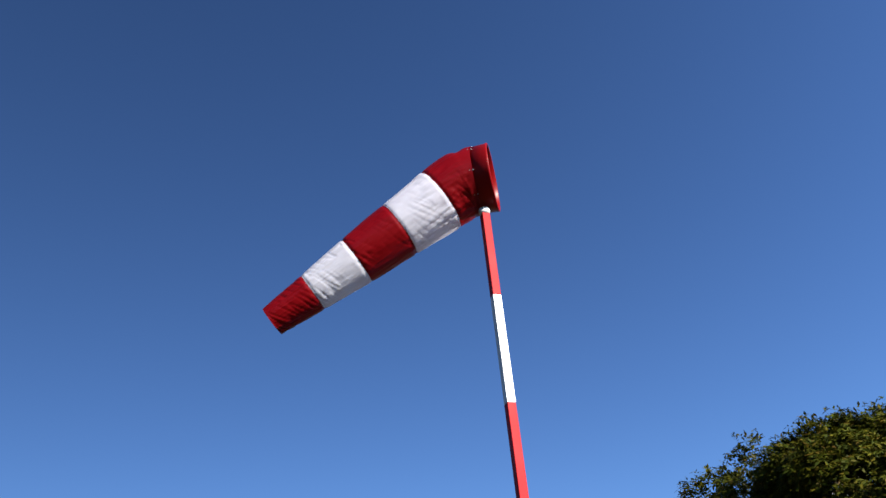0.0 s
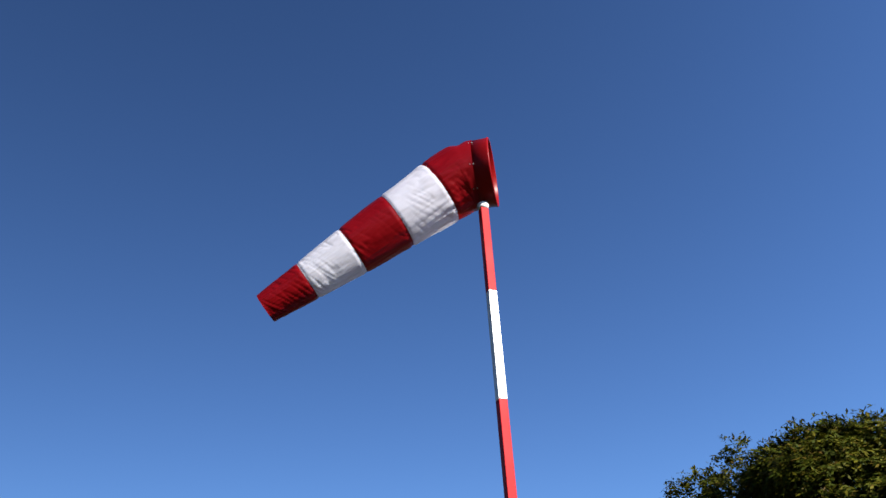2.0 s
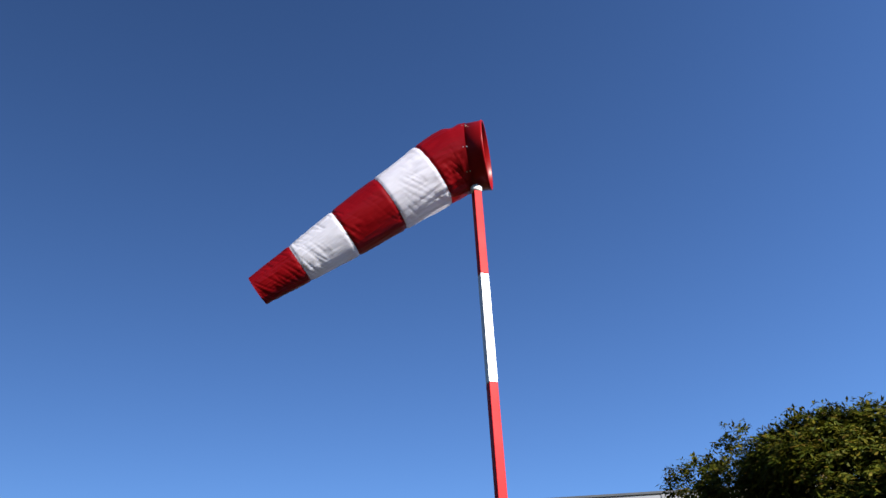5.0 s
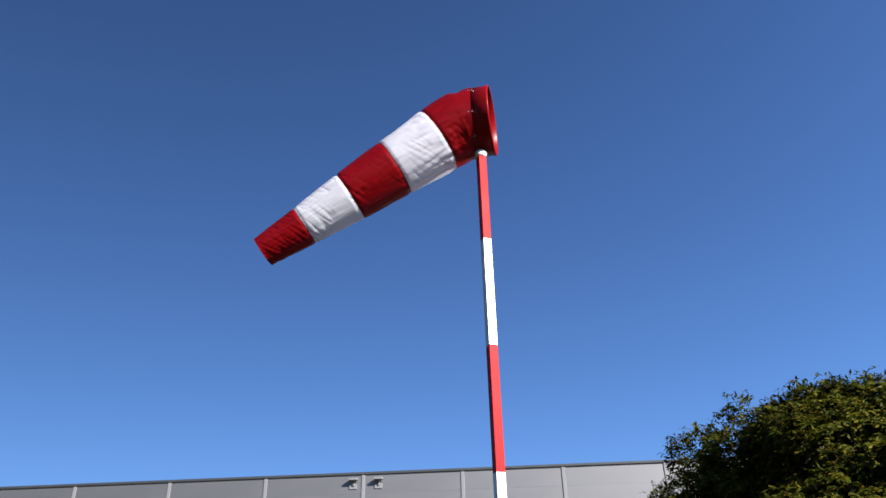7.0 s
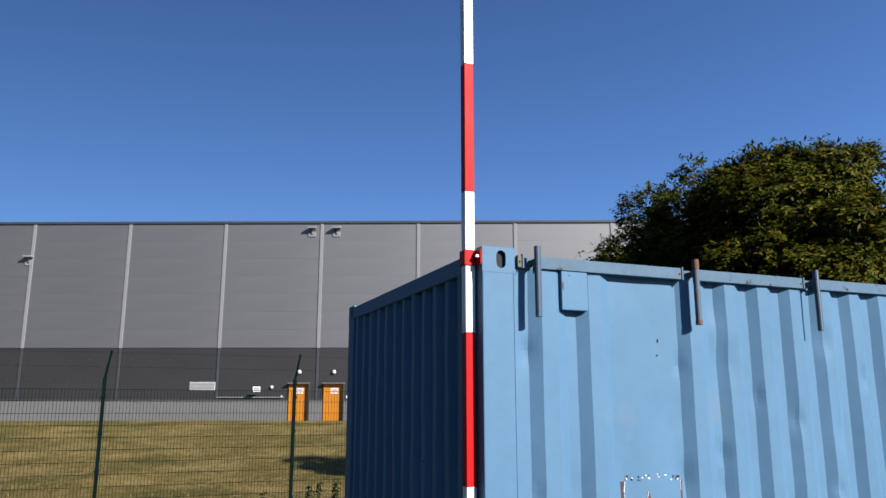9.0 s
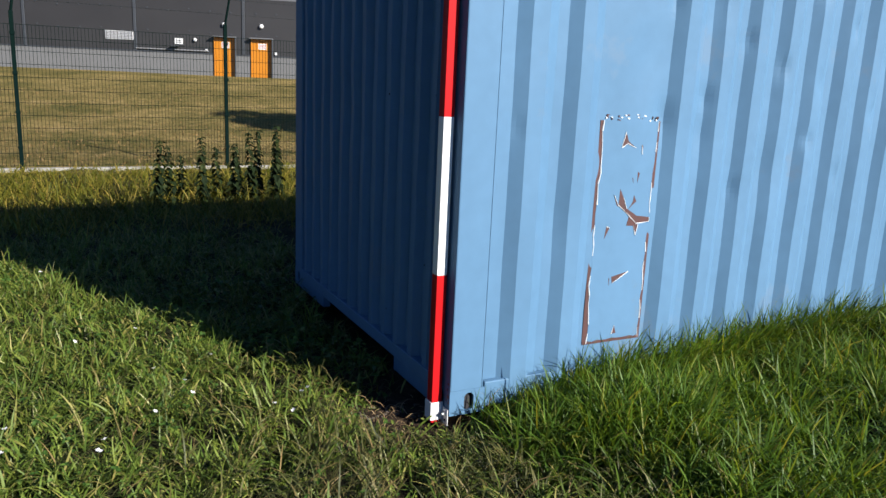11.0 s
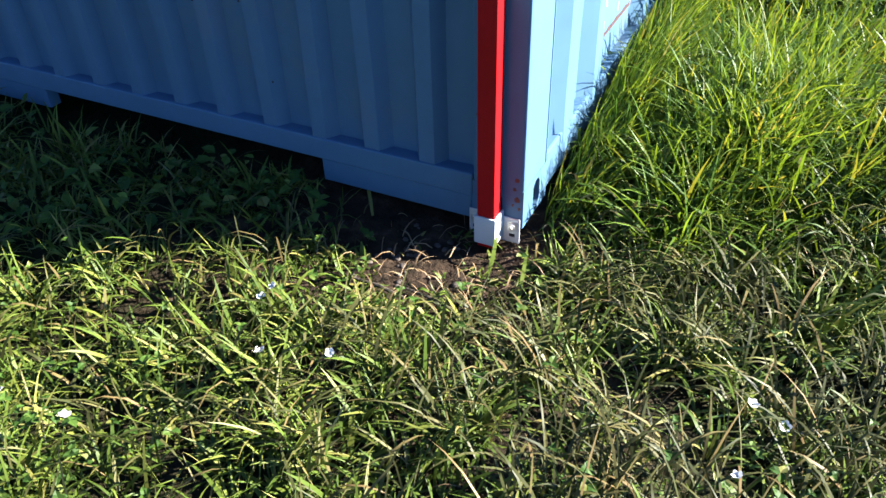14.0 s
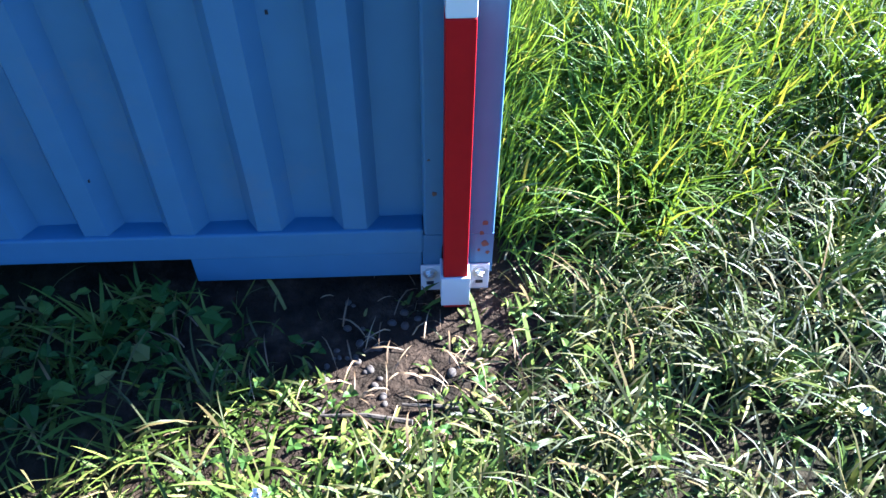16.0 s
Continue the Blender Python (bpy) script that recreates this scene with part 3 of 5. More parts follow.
def build_windsock():
    yaw = math.degrees(math.atan2(0.49, -0.87))
    w = thing("windsock", (PX, PY, 4.66), yaw)
    tagged(w, "red and white striped nylon windsock, drooping, half filled", "windsock")
    R = 0.222
    ZC = R + 0.035

    def ring_at(s):
        """How far the cloth has bent down at the length s behind the hoop."""
        return radians(31.0) * float(smoothstep(-0.02, 0.20, s))

    # hoop: a short drum, open at both ends
    seg = 56
    bm = bmesh.new()
    prof = [(-0.088, R), (-0.080, R + 0.004), (-0.072, R), (0.055, R - 0.004), (0.055, R - 0.008), (-0.086, R - 0.005)]
    rows = []
    for a, r in prof:
        rows.append([bm.verts.new((a, r * math.cos(2 * math.pi * k / seg), ZC + r * math.sin(2 * math.pi * k / seg))) for k in range(seg)])
    for i in range(len(rows)):
        p, q = rows[i], rows[(i + 1) % len(rows)]
        for k in range(seg):
            bm.faces.new((p[k], p[(k + 1) % seg], q[(k + 1) % seg], q[k]))
    bmesh.ops.recalc_face_normals(bm, faces=bm.faces)
    hoop = part("hoop", bm, HOOP_RED, w, "red painted sheet metal hoop", smooth=True)
    for an in (62, 86, 118, 150, 28, 200, 240, 300, 340):
        for a in (0.015, 0.036):
            y, z = math.cos(radians(an)), math.sin(radians(an))
            part("rivet", rod((a, (R - 0.003) * y, ZC + (R - 0.003) * z), (a, (R + 0.003) * y, ZC + (R + 0.003) * z), 0.0055, 0.0035, 8), ZINC, hoop)
    # cloth: rings along a centre line that bends down behind the hoop
    bounds = [0.020, 0.290, 0.620, 0.955, 1.285, 1.590]
    ns, nk = 240, 128
    ss = np.linspace(bounds[0], bounds[-1], ns)
    x, z, prev = 0.02, ZC, ss[0]
    grid = np.zeros((ns, nk, 3))
    kk = np.arange(nk) / nk * 2 * math.pi
    for i, s in enumerate(ss):
        d = ring_at(s - 0.02)
        x += (s - prev) * math.cos(d)
        z -= (s - prev) * math.sin(d)
        prev = s
        t = (s - bounds[0]) / (bounds[-1] - bounds[0])
        r = np.interp(t, [0, 0.05, 0.17, 0.38, 0.6, 0.8, 1.0], [R + 0.001, R + 0.003, 0.214, 0.190, 0.162, 0.131, 0.098])
        # seams draw the cloth in, wrinkles run from them
        near = min(abs(s - b) for b in bounds[1:-1])
        pinch = 0.006 * math.exp(-(near / 0.012) ** 2)
        amp = 0.0035 + 0.006 * math.exp(-((s - 0.30) / 0.16) ** 2)
        fold = np.array([noise.noise((3.0 * math.cos(k), 3.0 * math.sin(k) + s, 2.6 * s)) + 0.55 * noise.noise((8 * math.cos(k) + 9 + 2 * s, 8 * math.sin(k), 4.5 * s))
                         + 0.85 * noise.noise((17 * math.cos(k) + 5 * s, 17 * math.sin(k) + 4, 9 * s)) for k in kk])
        along, across = 0.5 * s + 0.85 * r * kk, 0.85 * s - 0.5 * r * kk
        crease = np.array([max(0.0, 1 - 3.5 * abs(noise.noise((5.0 * a, 24.0 * b, 3.1)))) ** 2 * max(0.0, 0.25 + 1.6 * noise.noise((7 * a + 20, 5 * b, 8.3)))
                           for a, b in zip(along, across)])
        rr = r - pinch - 0.0042 * crease * float(smoothstep(0.05, 0.15, s)) + amp * fold * float(smoothstep(0.03, 0.09, s))
        # a slack fold where the cloth leaves the hoop, on its upper side
        rr = rr - 0.030 * np.exp(-((s - 0.085) / 0.022) ** 2) * np.clip(np.sin(kk), 0, 1) ** 2 * (0.7 + 0.3 * np.cos(7 * kk))
        sag = 1.0 + 0.05 * t
        u = rr * np.cos(kk)
        v = rr * np.sin(kk) * (1 / sag)
        grid[i, :, 0] = x + v * math.sin(d)
        grid[i, :, 1] = u * sag
        grid[i, :, 2] = z + v * math.cos(d)
    for n in range(5):
        i0, i1 = (int(round(np.interp(b, ss, range(ns)))) for b in (bounds[n], bounds[n + 1]))
        g = grid[i0:i1 + 1].copy()
        rows_n = len(g)
        idx = np.arange(rows_n * nk).reshape(rows_n, nk)
        nxt = np.roll(idx, -1, 1)
        q = np.stack([idx[:-1], nxt[:-1], nxt[1:], idx[1:]], -1).reshape(-1, 4)
        ob = mesh_np("red_stripe" if n % 2 == 0 else "white_stripe", g.reshape(-1, 3), [q[:, ::-1]], RED_CLOTH if n % 2 == 0 else WHITE_CLOTH, w)
        for p in ob.data.polygons:
            p.use_smooth = True
        if n:
            bm = bmesh.new()
            loop = grid[i0]
            cen = loop.mean(0)
            o = [bm.verts.new(cen + (c - cen) * 1.003 + (0.002, 0, 0)) for c in loop]
            e = [bm.verts.new(cen + (c - cen) * 1.003 - np.array((0.0025, 0, -0.001))) for c in loop]
            for k in range(nk):
                bm.faces.new((o[k], o[(k + 1) % nk], e[(k + 1) % nk], e[k]))
            part("stitched_seam", bm, RED_CLOTH, ob)
    return w


build_windsock()


# ---- warehouse hall ----
def build_hall():
    yaw = math.degrees(math.atan2(HALL_U.y, HALL_U.x))
    h = thing("warehouse", (HALL_AT.x, HALL_AT.y, 0), yaw)
    tagged(h, "long grey metal clad warehouse with dark lower band", "building")
    BASE, PL, BAND, TOP = 0.6, 2.26, 5.33, 13.05
    u0, u1 = -69.52, 62.48
    part("core_wall", box(u0, u1, 0.12, 40, BASE, TOP - 0.05), CLADDING, h)
    part("roof", box(u0 - 0.1, u1 + 0.1, 0.0, 40.1, TOP - 0.04, TOP + 0.02), ROOFING, h)
    part("plinth", box(u0, u1, -0.02, 0.12, BASE, PL - 0.03), PLINTH, h)
    part("coping", box(u0 - 0.1, u1 + 0.1, -0.10, 0.14, TOP, TOP + 0.14, 0.01), COPING, h)
    part("drip_rail", box(u0, u1, -0.05, 0.12, PL - 0.03, PL + 0.03), COPING, h)
    n = int(round((u1 - u0) / 6))
    sheet_up, sheet_dark, trim_m = None, None, None
    for k in range(n):
        a = u0 + 6 * k
        if sheet_up is None:
            hgt = (TOP - BAND - 0.04) / 7
            up = part("cladding_panel", box(0.10, 5.90, 0, 0.10, 0, hgt - 0.004), CLADDING, h)
            dk = part("dark_panel", box(0.10, 5.90, 0.006, 0.10, PL + 0.03, BAND - 0.01, 0.004), CLADDING_DARK, h)
            tr = part("vertical_trim", box(-0.10, 0.10, -0.05, 0.10, BAND, TOP, 0.01), TRIM, h)
            td = part("vertical_trim", box(-0.08, 0.08, -0.04, 0.10, PL + 0.03, BAND - 0.002, 0.01), COPING, h)
            sheet_up = (up.data, dk.data, tr.data, td.data)
            for o in (up, dk, tr, td):
                bpy.data.objects.remove(o)
        for i in range(7):
            o = new("cladding_panel", sheet_up[0])
            o.parent = h
            o.location = (a, 0, BAND + 0.02 + i * hgt)
        for nm, me in zip(("dark_panel", "vertical_trim", "vertical_trim"), sheet_up[1:]):
            o = new(nm, me)
            o.parent = h
            o.location = (a, 0, 0)
    # fixing heads in two rows on the dark band
    head = None
    for k in range(5, 13):
        for i in range(5):
            for z in (3.42, 4.62):
                if head is None:
                    o = part("fixing_head", rod((0, 0.004, 0), (0, -0.03, 0), 0.045, seg=8), COPING, h)
                    head = o.data
                else:
                    o = new("fixing_head", head)
                    o.parent = h
                o.location = (u0 + 6 * k + 0.7 + 1.15 * i, 0, z + 0.06 * math.sin(2.3 * i + k))
    # doors
    for a in (-11.17, -9.10):
        d = part("door", box(a + 0.06, a + 1.14, -0.06, -0.01, 0.95, 3.12, 0.008), ORANGE, h, "orange steel fire door")
        part("door_frame", box(a, a + 0.06, -0.09, 0.02, 0.95, 3.18, 0.006), ORANGE, d)
        part("door_frame", box(a + 1.14, a + 1.20, -0.09, 0.02, 0.95, 3.18, 0.006), ORANGE, d)
        # thin fin added to cast a recess's shadow across the door
        part("added_shadow_fin", box(a + 1.203, a + 1.228, -0.30, 0.0, 0.95, 3.18, 0.004), COPING, d)
        part("door_frame", box(a + 0.06, a + 1.14, -0.09, 0.02, 3.12, 3.18, 0.006), ORANGE, d)
        part("door_canopy", box(a - 0.05, a + 1.25, -0.36, 0.0, 3.20, 3.25, 0.006), GREY_METAL, d)
        part("notice", box(a + 0.42, a + 0.86, -0.066, -0.0605, 2.62, 2.95), PLASTIC_WHITE, d, "white notice with illegible lines")
        for i in range(3):
            part("notice_line", box(a + 0.47, a + 0.81, -0.069, -0.0665, 2.69 + i * 0.08, 2.72 + i * 0.08), RED, d)
        part("door_handle", box(a + 0.98, a + 1.04, -0.12, -0.0605, 1.95, 2.02, 0.006), GREY_METAL, d)
    for a in (-10.58, -8.50, -12.20):
        bm = bmesh.new()
        r = 0.12 if a > -12 else 0.10
        bmesh.ops.create_uvsphere(bm, u_segments=18, v_segments=10, radius=r, matrix=Matrix.Translation((a, -0.10, 3.90 if a > -12 else 3.0)) @ Matrix.Diagonal((1, 0.6, 1, 1)))
        part("bulkhead_lamp", bm, PLASTIC_WHITE, h, "round white bulkhead lamp", smooth=True)
    # floodlights under the eaves
    for a, z in ((-10.10, 12.62), (-8.57, 12.62), (-27.65, 10.85)):
        fl = part("floodlight", box(a - 0.27, a + 0.27, -0.42, -0.10, z + 0.05, z + 0.17, 0.02), TRIM, h, "pale floodlight on a wall bracket")
        part("bracket", box(a - 0.05, a + 0.05, -0.14, 0.02, z - 0.25, z + 0.1, 0.01), GREY_METAL, fl)
        part("back_box", box(a - 0.26, a + 0.20, -0.06, 0.0, z - 0.42, z - 0.12, 0.01), TRIM, fl)
    # window, sign, conduit
    wd = part("window", box(-17.15, -15.62, -0.03, 0.004, 2.84, 3.30), PLASTIC_WHITE, h, "narrow pale louvred window")
    for i in range(5):
        part("slat", box(-17.12, -15.65, -0.055, -0.031, 2.88 + i * 0.085, 2.93 + i * 0.085), TRIM, wd)
    sg = part("wall_sign", box(-13.35, -12.90, -0.045, -0.004, 2.72, 3.04, 0.004), PLASTIC_WHITE, h, "small white sign with illegible bars")
    for i in range(2):
        part("sign_bar", box(-13.28, -12.97, -0.049, -0.0455, 2.80 + i * 0.10, 2.85 + i * 0.10), GREY_METAL, sg)
    part("sign_arm", box(-13.55, -13.10, -0.40, -0.003, 2.56, 2.62, 0.01), COPING, sg)
    part("conduit", rod((-15.5, -0.07, 2.40), (-11.45, -0.07, 2.40), 0.035, seg=8), TRIM, h)
    for a in (-11.6, -7.7):
        part("call_box", box(a - 0.06, a + 0.06, -0.06, 0.0, 2.35, 2.50, 0.01), PLASTIC_WHITE, h)
    return h


build_hall()


# ---- fence ----
FY = 11.0


def build_fence():
    fence = thing("mesh_fence")
    tagged(fence, "green welded wire mesh fence with angled barbed top", "fence")
    xs = [-1.94 + 3.2 * k for k in range(-5, 9)]
    for k, x in enumerate(xs):
        z0 = float(ground_z(x, FY))
        bm = box(x - 0.03, x + 0.03, FY - 0.03, FY + 0.03, z0 - 0.05, z0 + 2.45, 0.004)
        post = part("post", bm, FENCE_GREEN, fence)
        part("arm", rod((x, FY, z0 + 2.43), (x + 0.075, FY - 0.06, z0 + 2.90), 0.022, 0.018, 8), FENCE_GREEN, post)
        for zz in (0.35, 0.9, 1.5, 2.1):
            part("clip", box(x - 0.038, x + 0.038, FY - 0.042, FY - 0.031, z0 + zz, z0 + zz + 0.05, 0.003), FENCE_GREEN, post)
    for x in xs[:-1]:
        z0 = float(ground_z(x + 1.6, FY))
        verts, quads = [], []

        def wire(p, q, r):
            i = len(verts)
            if p[2] != q[2] and p[0] == q[0]:
                for c in (p, q):
                    verts.extend([(c[0] - r, FY - r, c[2]), (c[0] + r, FY - r, c[2]), (c[0], FY + r, c[2])])
            else:
                for c in (p, q):
                    verts.extend([(c[0], FY - r, c[2] - r), (c[0], FY - r, c[2] + r), (c[0], FY + r, c[2])])
            for a, b in ((0, 1), (1, 2), (2, 0)):
                quads.append((i + a, i + b, i + 3 + b, i + 3 + a))
        n = 60
        for k in range(1, n):
            xx = x + 3.2 * k / n
            wire((xx, FY, z0 + 0.06), (xx, FY, z0 + 2.25), 0.0030)
        for k in range(12):
            zz = z0 + 0.08 + k * 0.197
            wire((x, FY, zz), (x + 3.2, FY, zz), 0.0036)
        mesh_np("mesh_panel", np.array(verts), [np.array(quads)], FENCE_GREEN, fence)
        bm = bmesh.new()
        for dz, dx, dy in ((2.62, 0.04, -0.025), (2.86, 0.09, -0.055)):
            p = Vector((x + dx, FY + dy, z0 + dz))
            rod(p, p + Vector((3.2, 0, 0)), 0.0014, seg=4, bm=bm)
            for j in range(1, 21):
                c = p + Vector((j * 0.152, 0, 0))
                rod(c - Vector((0.004, 0.012, 0.014)), c + Vector((0.004, 0.012, 0.014)), 0.002, seg=3, bm=bm)
        part("barbed_wire", bm, FENCE_GREEN, fence)
        part("gravel_board", box(x + 0.032, x + 3.168, FY - 0.10, FY + 0.03, z0 - 0.10, z0 + 0.045, 0.01), CONCRETE, fence, "pale concrete edging")
    return fence


build_fence()


# ---- tree behind the container ----
def leaf_cloud(name, centres, normals, size, rng, mat, parent, leaflets=7):
    """Drooping compound leaves: for each, a row of small pointed leaflets."""
    n = len(centres)
    c = np.repeat(centres, leaflets, 0)
    k = np.tile(np.arange(leaflets), n)
    out = np.repeat(normals, leaflets, 0)
    side = np.cross(out, (0, 0, 1.0)) + rng.normal(0, 0.25, (len(c), 3))
    side /= np.linalg.norm(side, axis=1)[:, None] + 1e-9
    droop = np.array((0, 0, -1.0))
    t = (k / (leaflets - 1))[:, None]
    sgn = np.where(k % 2 == 0, 1.0, -1.0)[:, None]
    sz = np.repeat(size, leaflets)[:, None]
    base = c + out * sz * 1.7 * t + droop * sz * 0.9 * t ** 2
    ax = sgn * side * 0.8 + out * 0.55 + droop * (0.25 + 0.3 * t) + rng.normal(0, 0.28, c.shape)
    ax /= np.linalg.norm(ax, axis=1)[:, None]
    up = np.cross(ax, np.cross(out + np.array((0, 0, 0.7)), ax)) + rng.normal(0, 0.25, c.shape)
    wd = np.cross(ax, up)
    wd /= np.linalg.norm(wd, axis=1)[:, None] + 1e-9
    ln = sz * rng.uniform(0.75, 1.15, (len(c), 1))
    v = np.stack([base, base + ax * ln * 0.5 + wd * ln * 0.19, base + ax * ln, base + ax * ln * 0.5 - wd * ln * 0.19], 1)
    q = np.arange(len(c) * 4).reshape(-1, 4)
    return mesh_np(name, v.reshape(-1, 3), [q], mat, parent)


def build_tree():
    rng = np.random.default_rng(11)
    tx, ty = 10.7, 8.9
    z0 = float(ground_z(tx, ty))
    tree = thing("tree", (0, 0, 0))
    tagged(tree, "broad leafy tree with dense dark green crown", "tree")
    R, F = np.array((0.9115, -0.4112, 0)), np.array((0.4112, 0.9115, 0))
    base = np.array((tx, ty, 0))
    bm = bmesh.new()
    rod((tx, ty, z0 - 0.05), (tx + 0.05, ty, 1.5), 0.26, 0.19, 12, bm)
    rod((tx + 0.05, ty, 1.5), (tx, ty + 0.1, 3.4), 0.19, 0.13, 12, bm)
    lobes = [(-1.50, 1.6, 4.65, 1.30, 1.50), (-1.35, 1.6, 5.75, 1.45, 1.40), (1.3, -1.5, 4.75, 1.15, 1.25), (-0.1, -1.3, 3.3, 0.95, 0.8), (0.1, -0.3, 5.68, 1.45, 1.36), (1.2, 0.2, 5.60, 1.25, 1.30),
             (1.9, 0.0, 4.8, 1.10, 1.1), (0.3, -0.5, 3.9, 2.2, 1.6), (-0.9, -0.2, 3.0, 1.2, 1.2), (1.9, -0.3, 3.3, 1.2, 1.1),
             (0.1, 0.8, 4.3, 2.2, 1.9), (3.0, -0.3, 4.7, 0.65, 0.40), (1.5, -0.3, 6.68, 0.75, 0.5), (0.5, -0.2, 6.62, 0.75, 0.42), (-0.7, 0, 6.35, 0.7, 0.42),
             (-2.9, 1.3, 5.05, 0.50, 0.40), (2.7, -0.4, 3.0, 0.6, 0.4)]
    cs, ns = [], []
    for u, d, z, r, rz in lobes:
        c = base + R * u + F * d + np.array((0, 0, z))
        rod((tx, ty, min(3.2, z - 0.6)), tuple(c), 0.075, 0.02, 7, bm)
        for _ in range(7):
            w = rng.normal(0, 1, 3)
            w /= np.linalg.norm(w)
            tip = c + w * np.array((r, r, rz)) * 0.95
            rod(tuple(c), tuple(tip), 0.022, 0.006, 5, bm)
        area = r * r * 4 * math.pi
        m = int(area * 5.8)
        w = rng.normal(0, 1, (m, 3))
        w /= np.linalg.norm(w, axis=1)[:, None]
        lump = 0.80 + 0.22 * np.sin(6.2 * w[:, 0] + u) * np.sin(5.4 * w[:, 2] + z)
        heart = c + w * np.array((r, r, rz)) * (lump * np.where(rng.random(m) < 0.12, rng.uniform(1.03, 1.15, m), rng.uniform(0.80, 1.02, m)))[:, None]
        each = rng.integers(14, 34, m)
        k = np.repeat(np.arange(m), each)
        off = rng.normal(0, 1, (len(k), 3)) * np.array((0.12, 0.12, 0.08))
        cs.append(heart[k] + off)
        lift = off / (np.linalg.norm(off, axis=1)[:, None] + 1e-9)
        ns.append(0.7 * w[k] + 0.6 * lift)
    cs, ns = np.concatenate(cs), np.concatenate(ns)
    ns = ns + rng.normal(0, 0.25, ns.shape)
    ns /= np.linalg.norm(ns, axis=1)[:, None]
    part("trunk", bm, BARK, tree)
    leaf_cloud("crown", cs, ns, rng.uniform(0.09, 0.150, len(cs)), rng, LEAVES, tree)
    return tree


build_tree()


# ---- torn sheet on the container's flat panel ----
PRIMER = material("red_brown_primer", (0.046, 0.015, 0.013), rough=0.8, vary=0.3, big=20, fine=90, bump=0.5)
CURL = material("pale_torn_edge", (0.502, 0.518, 0.535), rough=0.6, vary=0.1, big=20, fine=60, bump=0.2)


def slab(poly, y, thick):
    """A thin upright plate: outline [(x, z)] at depth y, proud by thick."""
    bm = bmesh.new()
    f = bm.faces.new([bm.verts.new((x, y, z)) for x, z in poly])
    r = bmesh.ops.extrude_face_region(bm, geom=[f])
    bmesh.ops.translate(bm, verts=[v for v in r["geom"] if isinstance(v, bmesh.types.BMVert)], vec=(0, -thick, 0))
    bmesh.ops.triangulate(bm, faces=bm.faces[:])
    bmesh.ops.recalc_face_normals(bm, faces=bm.faces)
    return bm


def build_torn_sheet():
    rng = random.Random(5)
    s = thing("torn_sheet")
    tagged(s, "blue painted sheet with torn curling edges on container side", "sheet")
    x0, x1, z0, z1 = 0.743, 1.100, 0.245, 1.335
    zs = [z0 + (z1 - z0) * k / 22 for k in range(23)]
    wl = [0.010 + 0.010 * rng.random() + 0.012 * math.exp(-((z - 1.10) / 0.05) ** 2) + 0.012 * math.exp(-((z - 0.32) / 0.08) ** 2) for z in zs]
    wr = [0.008 + 0.009 * rng.random() for _ in zs]
    left = [(x0 + w, z) for w, z in zip(wl, zs)]
    right = [(x1 - w, z) for w, z in zip(wr, zs)]
    part("sheet", slab(left + right[::-1], D + 0.001, 0.0035), BLUE, s)
    part("tear", slab([(x0 - 0.002, z) for z in zs] + left[::-1], D + 0.001, 0.0025), PRIMER, s, "strip of bare red-brown primer")
    part("tear", slab(right + [(x1 + 0.002, z) for z in zs[::-1]], D + 0.001, 0.0025), PRIMER, s, "strip of bare red-brown primer")
    bottom = [(x0 + (x1 - x0) * k / 12, z0 + 0.004 + 0.010 * rng.random()) for k in range(13)]
    part("tear", slab([(x0, z0 - 0.006), (x1, z0 - 0.006)] + bottom[::-1], D + 0.001, 0.0052), PRIMER, s)
    for edge, keep in ((left, 0.75), (right, 0.6)):
        for a, b in zip(edge[:-1], edge[1:]):
            if rng.random() < keep:
                r = 0.0018 + 0.0022 * rng.random()
                part("curl", rod((a[0], D - 0.003, a[1]), (b[0], D - 0.003, b[1]), r, r * 0.5, 5), CURL, s)

    def at(px, py):
        return x0 + (px - 160) / 285 * 0.357, z1 - (py - 110) / 1070 * 1.09
    shards = [
        ((283, 160), (268, 235), (295, 215), (338, 236), (298, 204)),
        ((280, 428), (277, 505), (325, 550), (372, 598), (436, 592), (436, 570), (372, 560), (318, 522), (300, 470)),
        ((350, 460), (364, 490), (328, 525), (347, 492)),
        ((335, 560), (372, 598), (382, 604), (374, 656), (360, 610), (325, 606)),
        ((228, 605), (244, 612), (222, 665)),
        ((275, 855), (356, 835), (280, 888)),
        ((365, 222), (372, 226), (370, 266)),
        ((358, 350), (368, 354), (359, 402)),
        ((333, 376), (338, 380), (341, 402)),
        ((250, 455), (254, 458), (279, 512), (270, 508)),
        ((262, 860), (267, 864), (265, 900)),
        ((312, 1105), (324, 1146), (300, 1148)),
    ]
    for poly in shards:
        pts = [at(*p) for p in poly]
        sh = part("paint_tear", slab(pts, D - 0.0022, 0.0012), PRIMER, s)
        for a, b in zip(pts, pts[1:] + pts[:1]):
            if rng.random() < 0.5 and math.dist(a, b) > 0.02:
                part("curl", rod((a[0], D - 0.0045, a[1]), (b[0], D - 0.0045, b[1]), 0.0022, 0.0008, 5), CURL, sh)
    for k in range(26):
        px, py = 178 + 255 * rng.random(), 78 + 28 * rng.random()
        w, h = 3 + 9 * rng.random(), 3 + 9 * rng.random()
        pts = [at(px, py), at(px + w, py + h * 0.3), at(px + w * 0.7, py + h), at(px - w * 0.2, py + h * 0.6)]
        part("paint_flake", slab(pts, D + 0.001, 0.004), PRIMER if rng.random() < 0.6 else CURL, s)
    return s


build_torn_sheet()


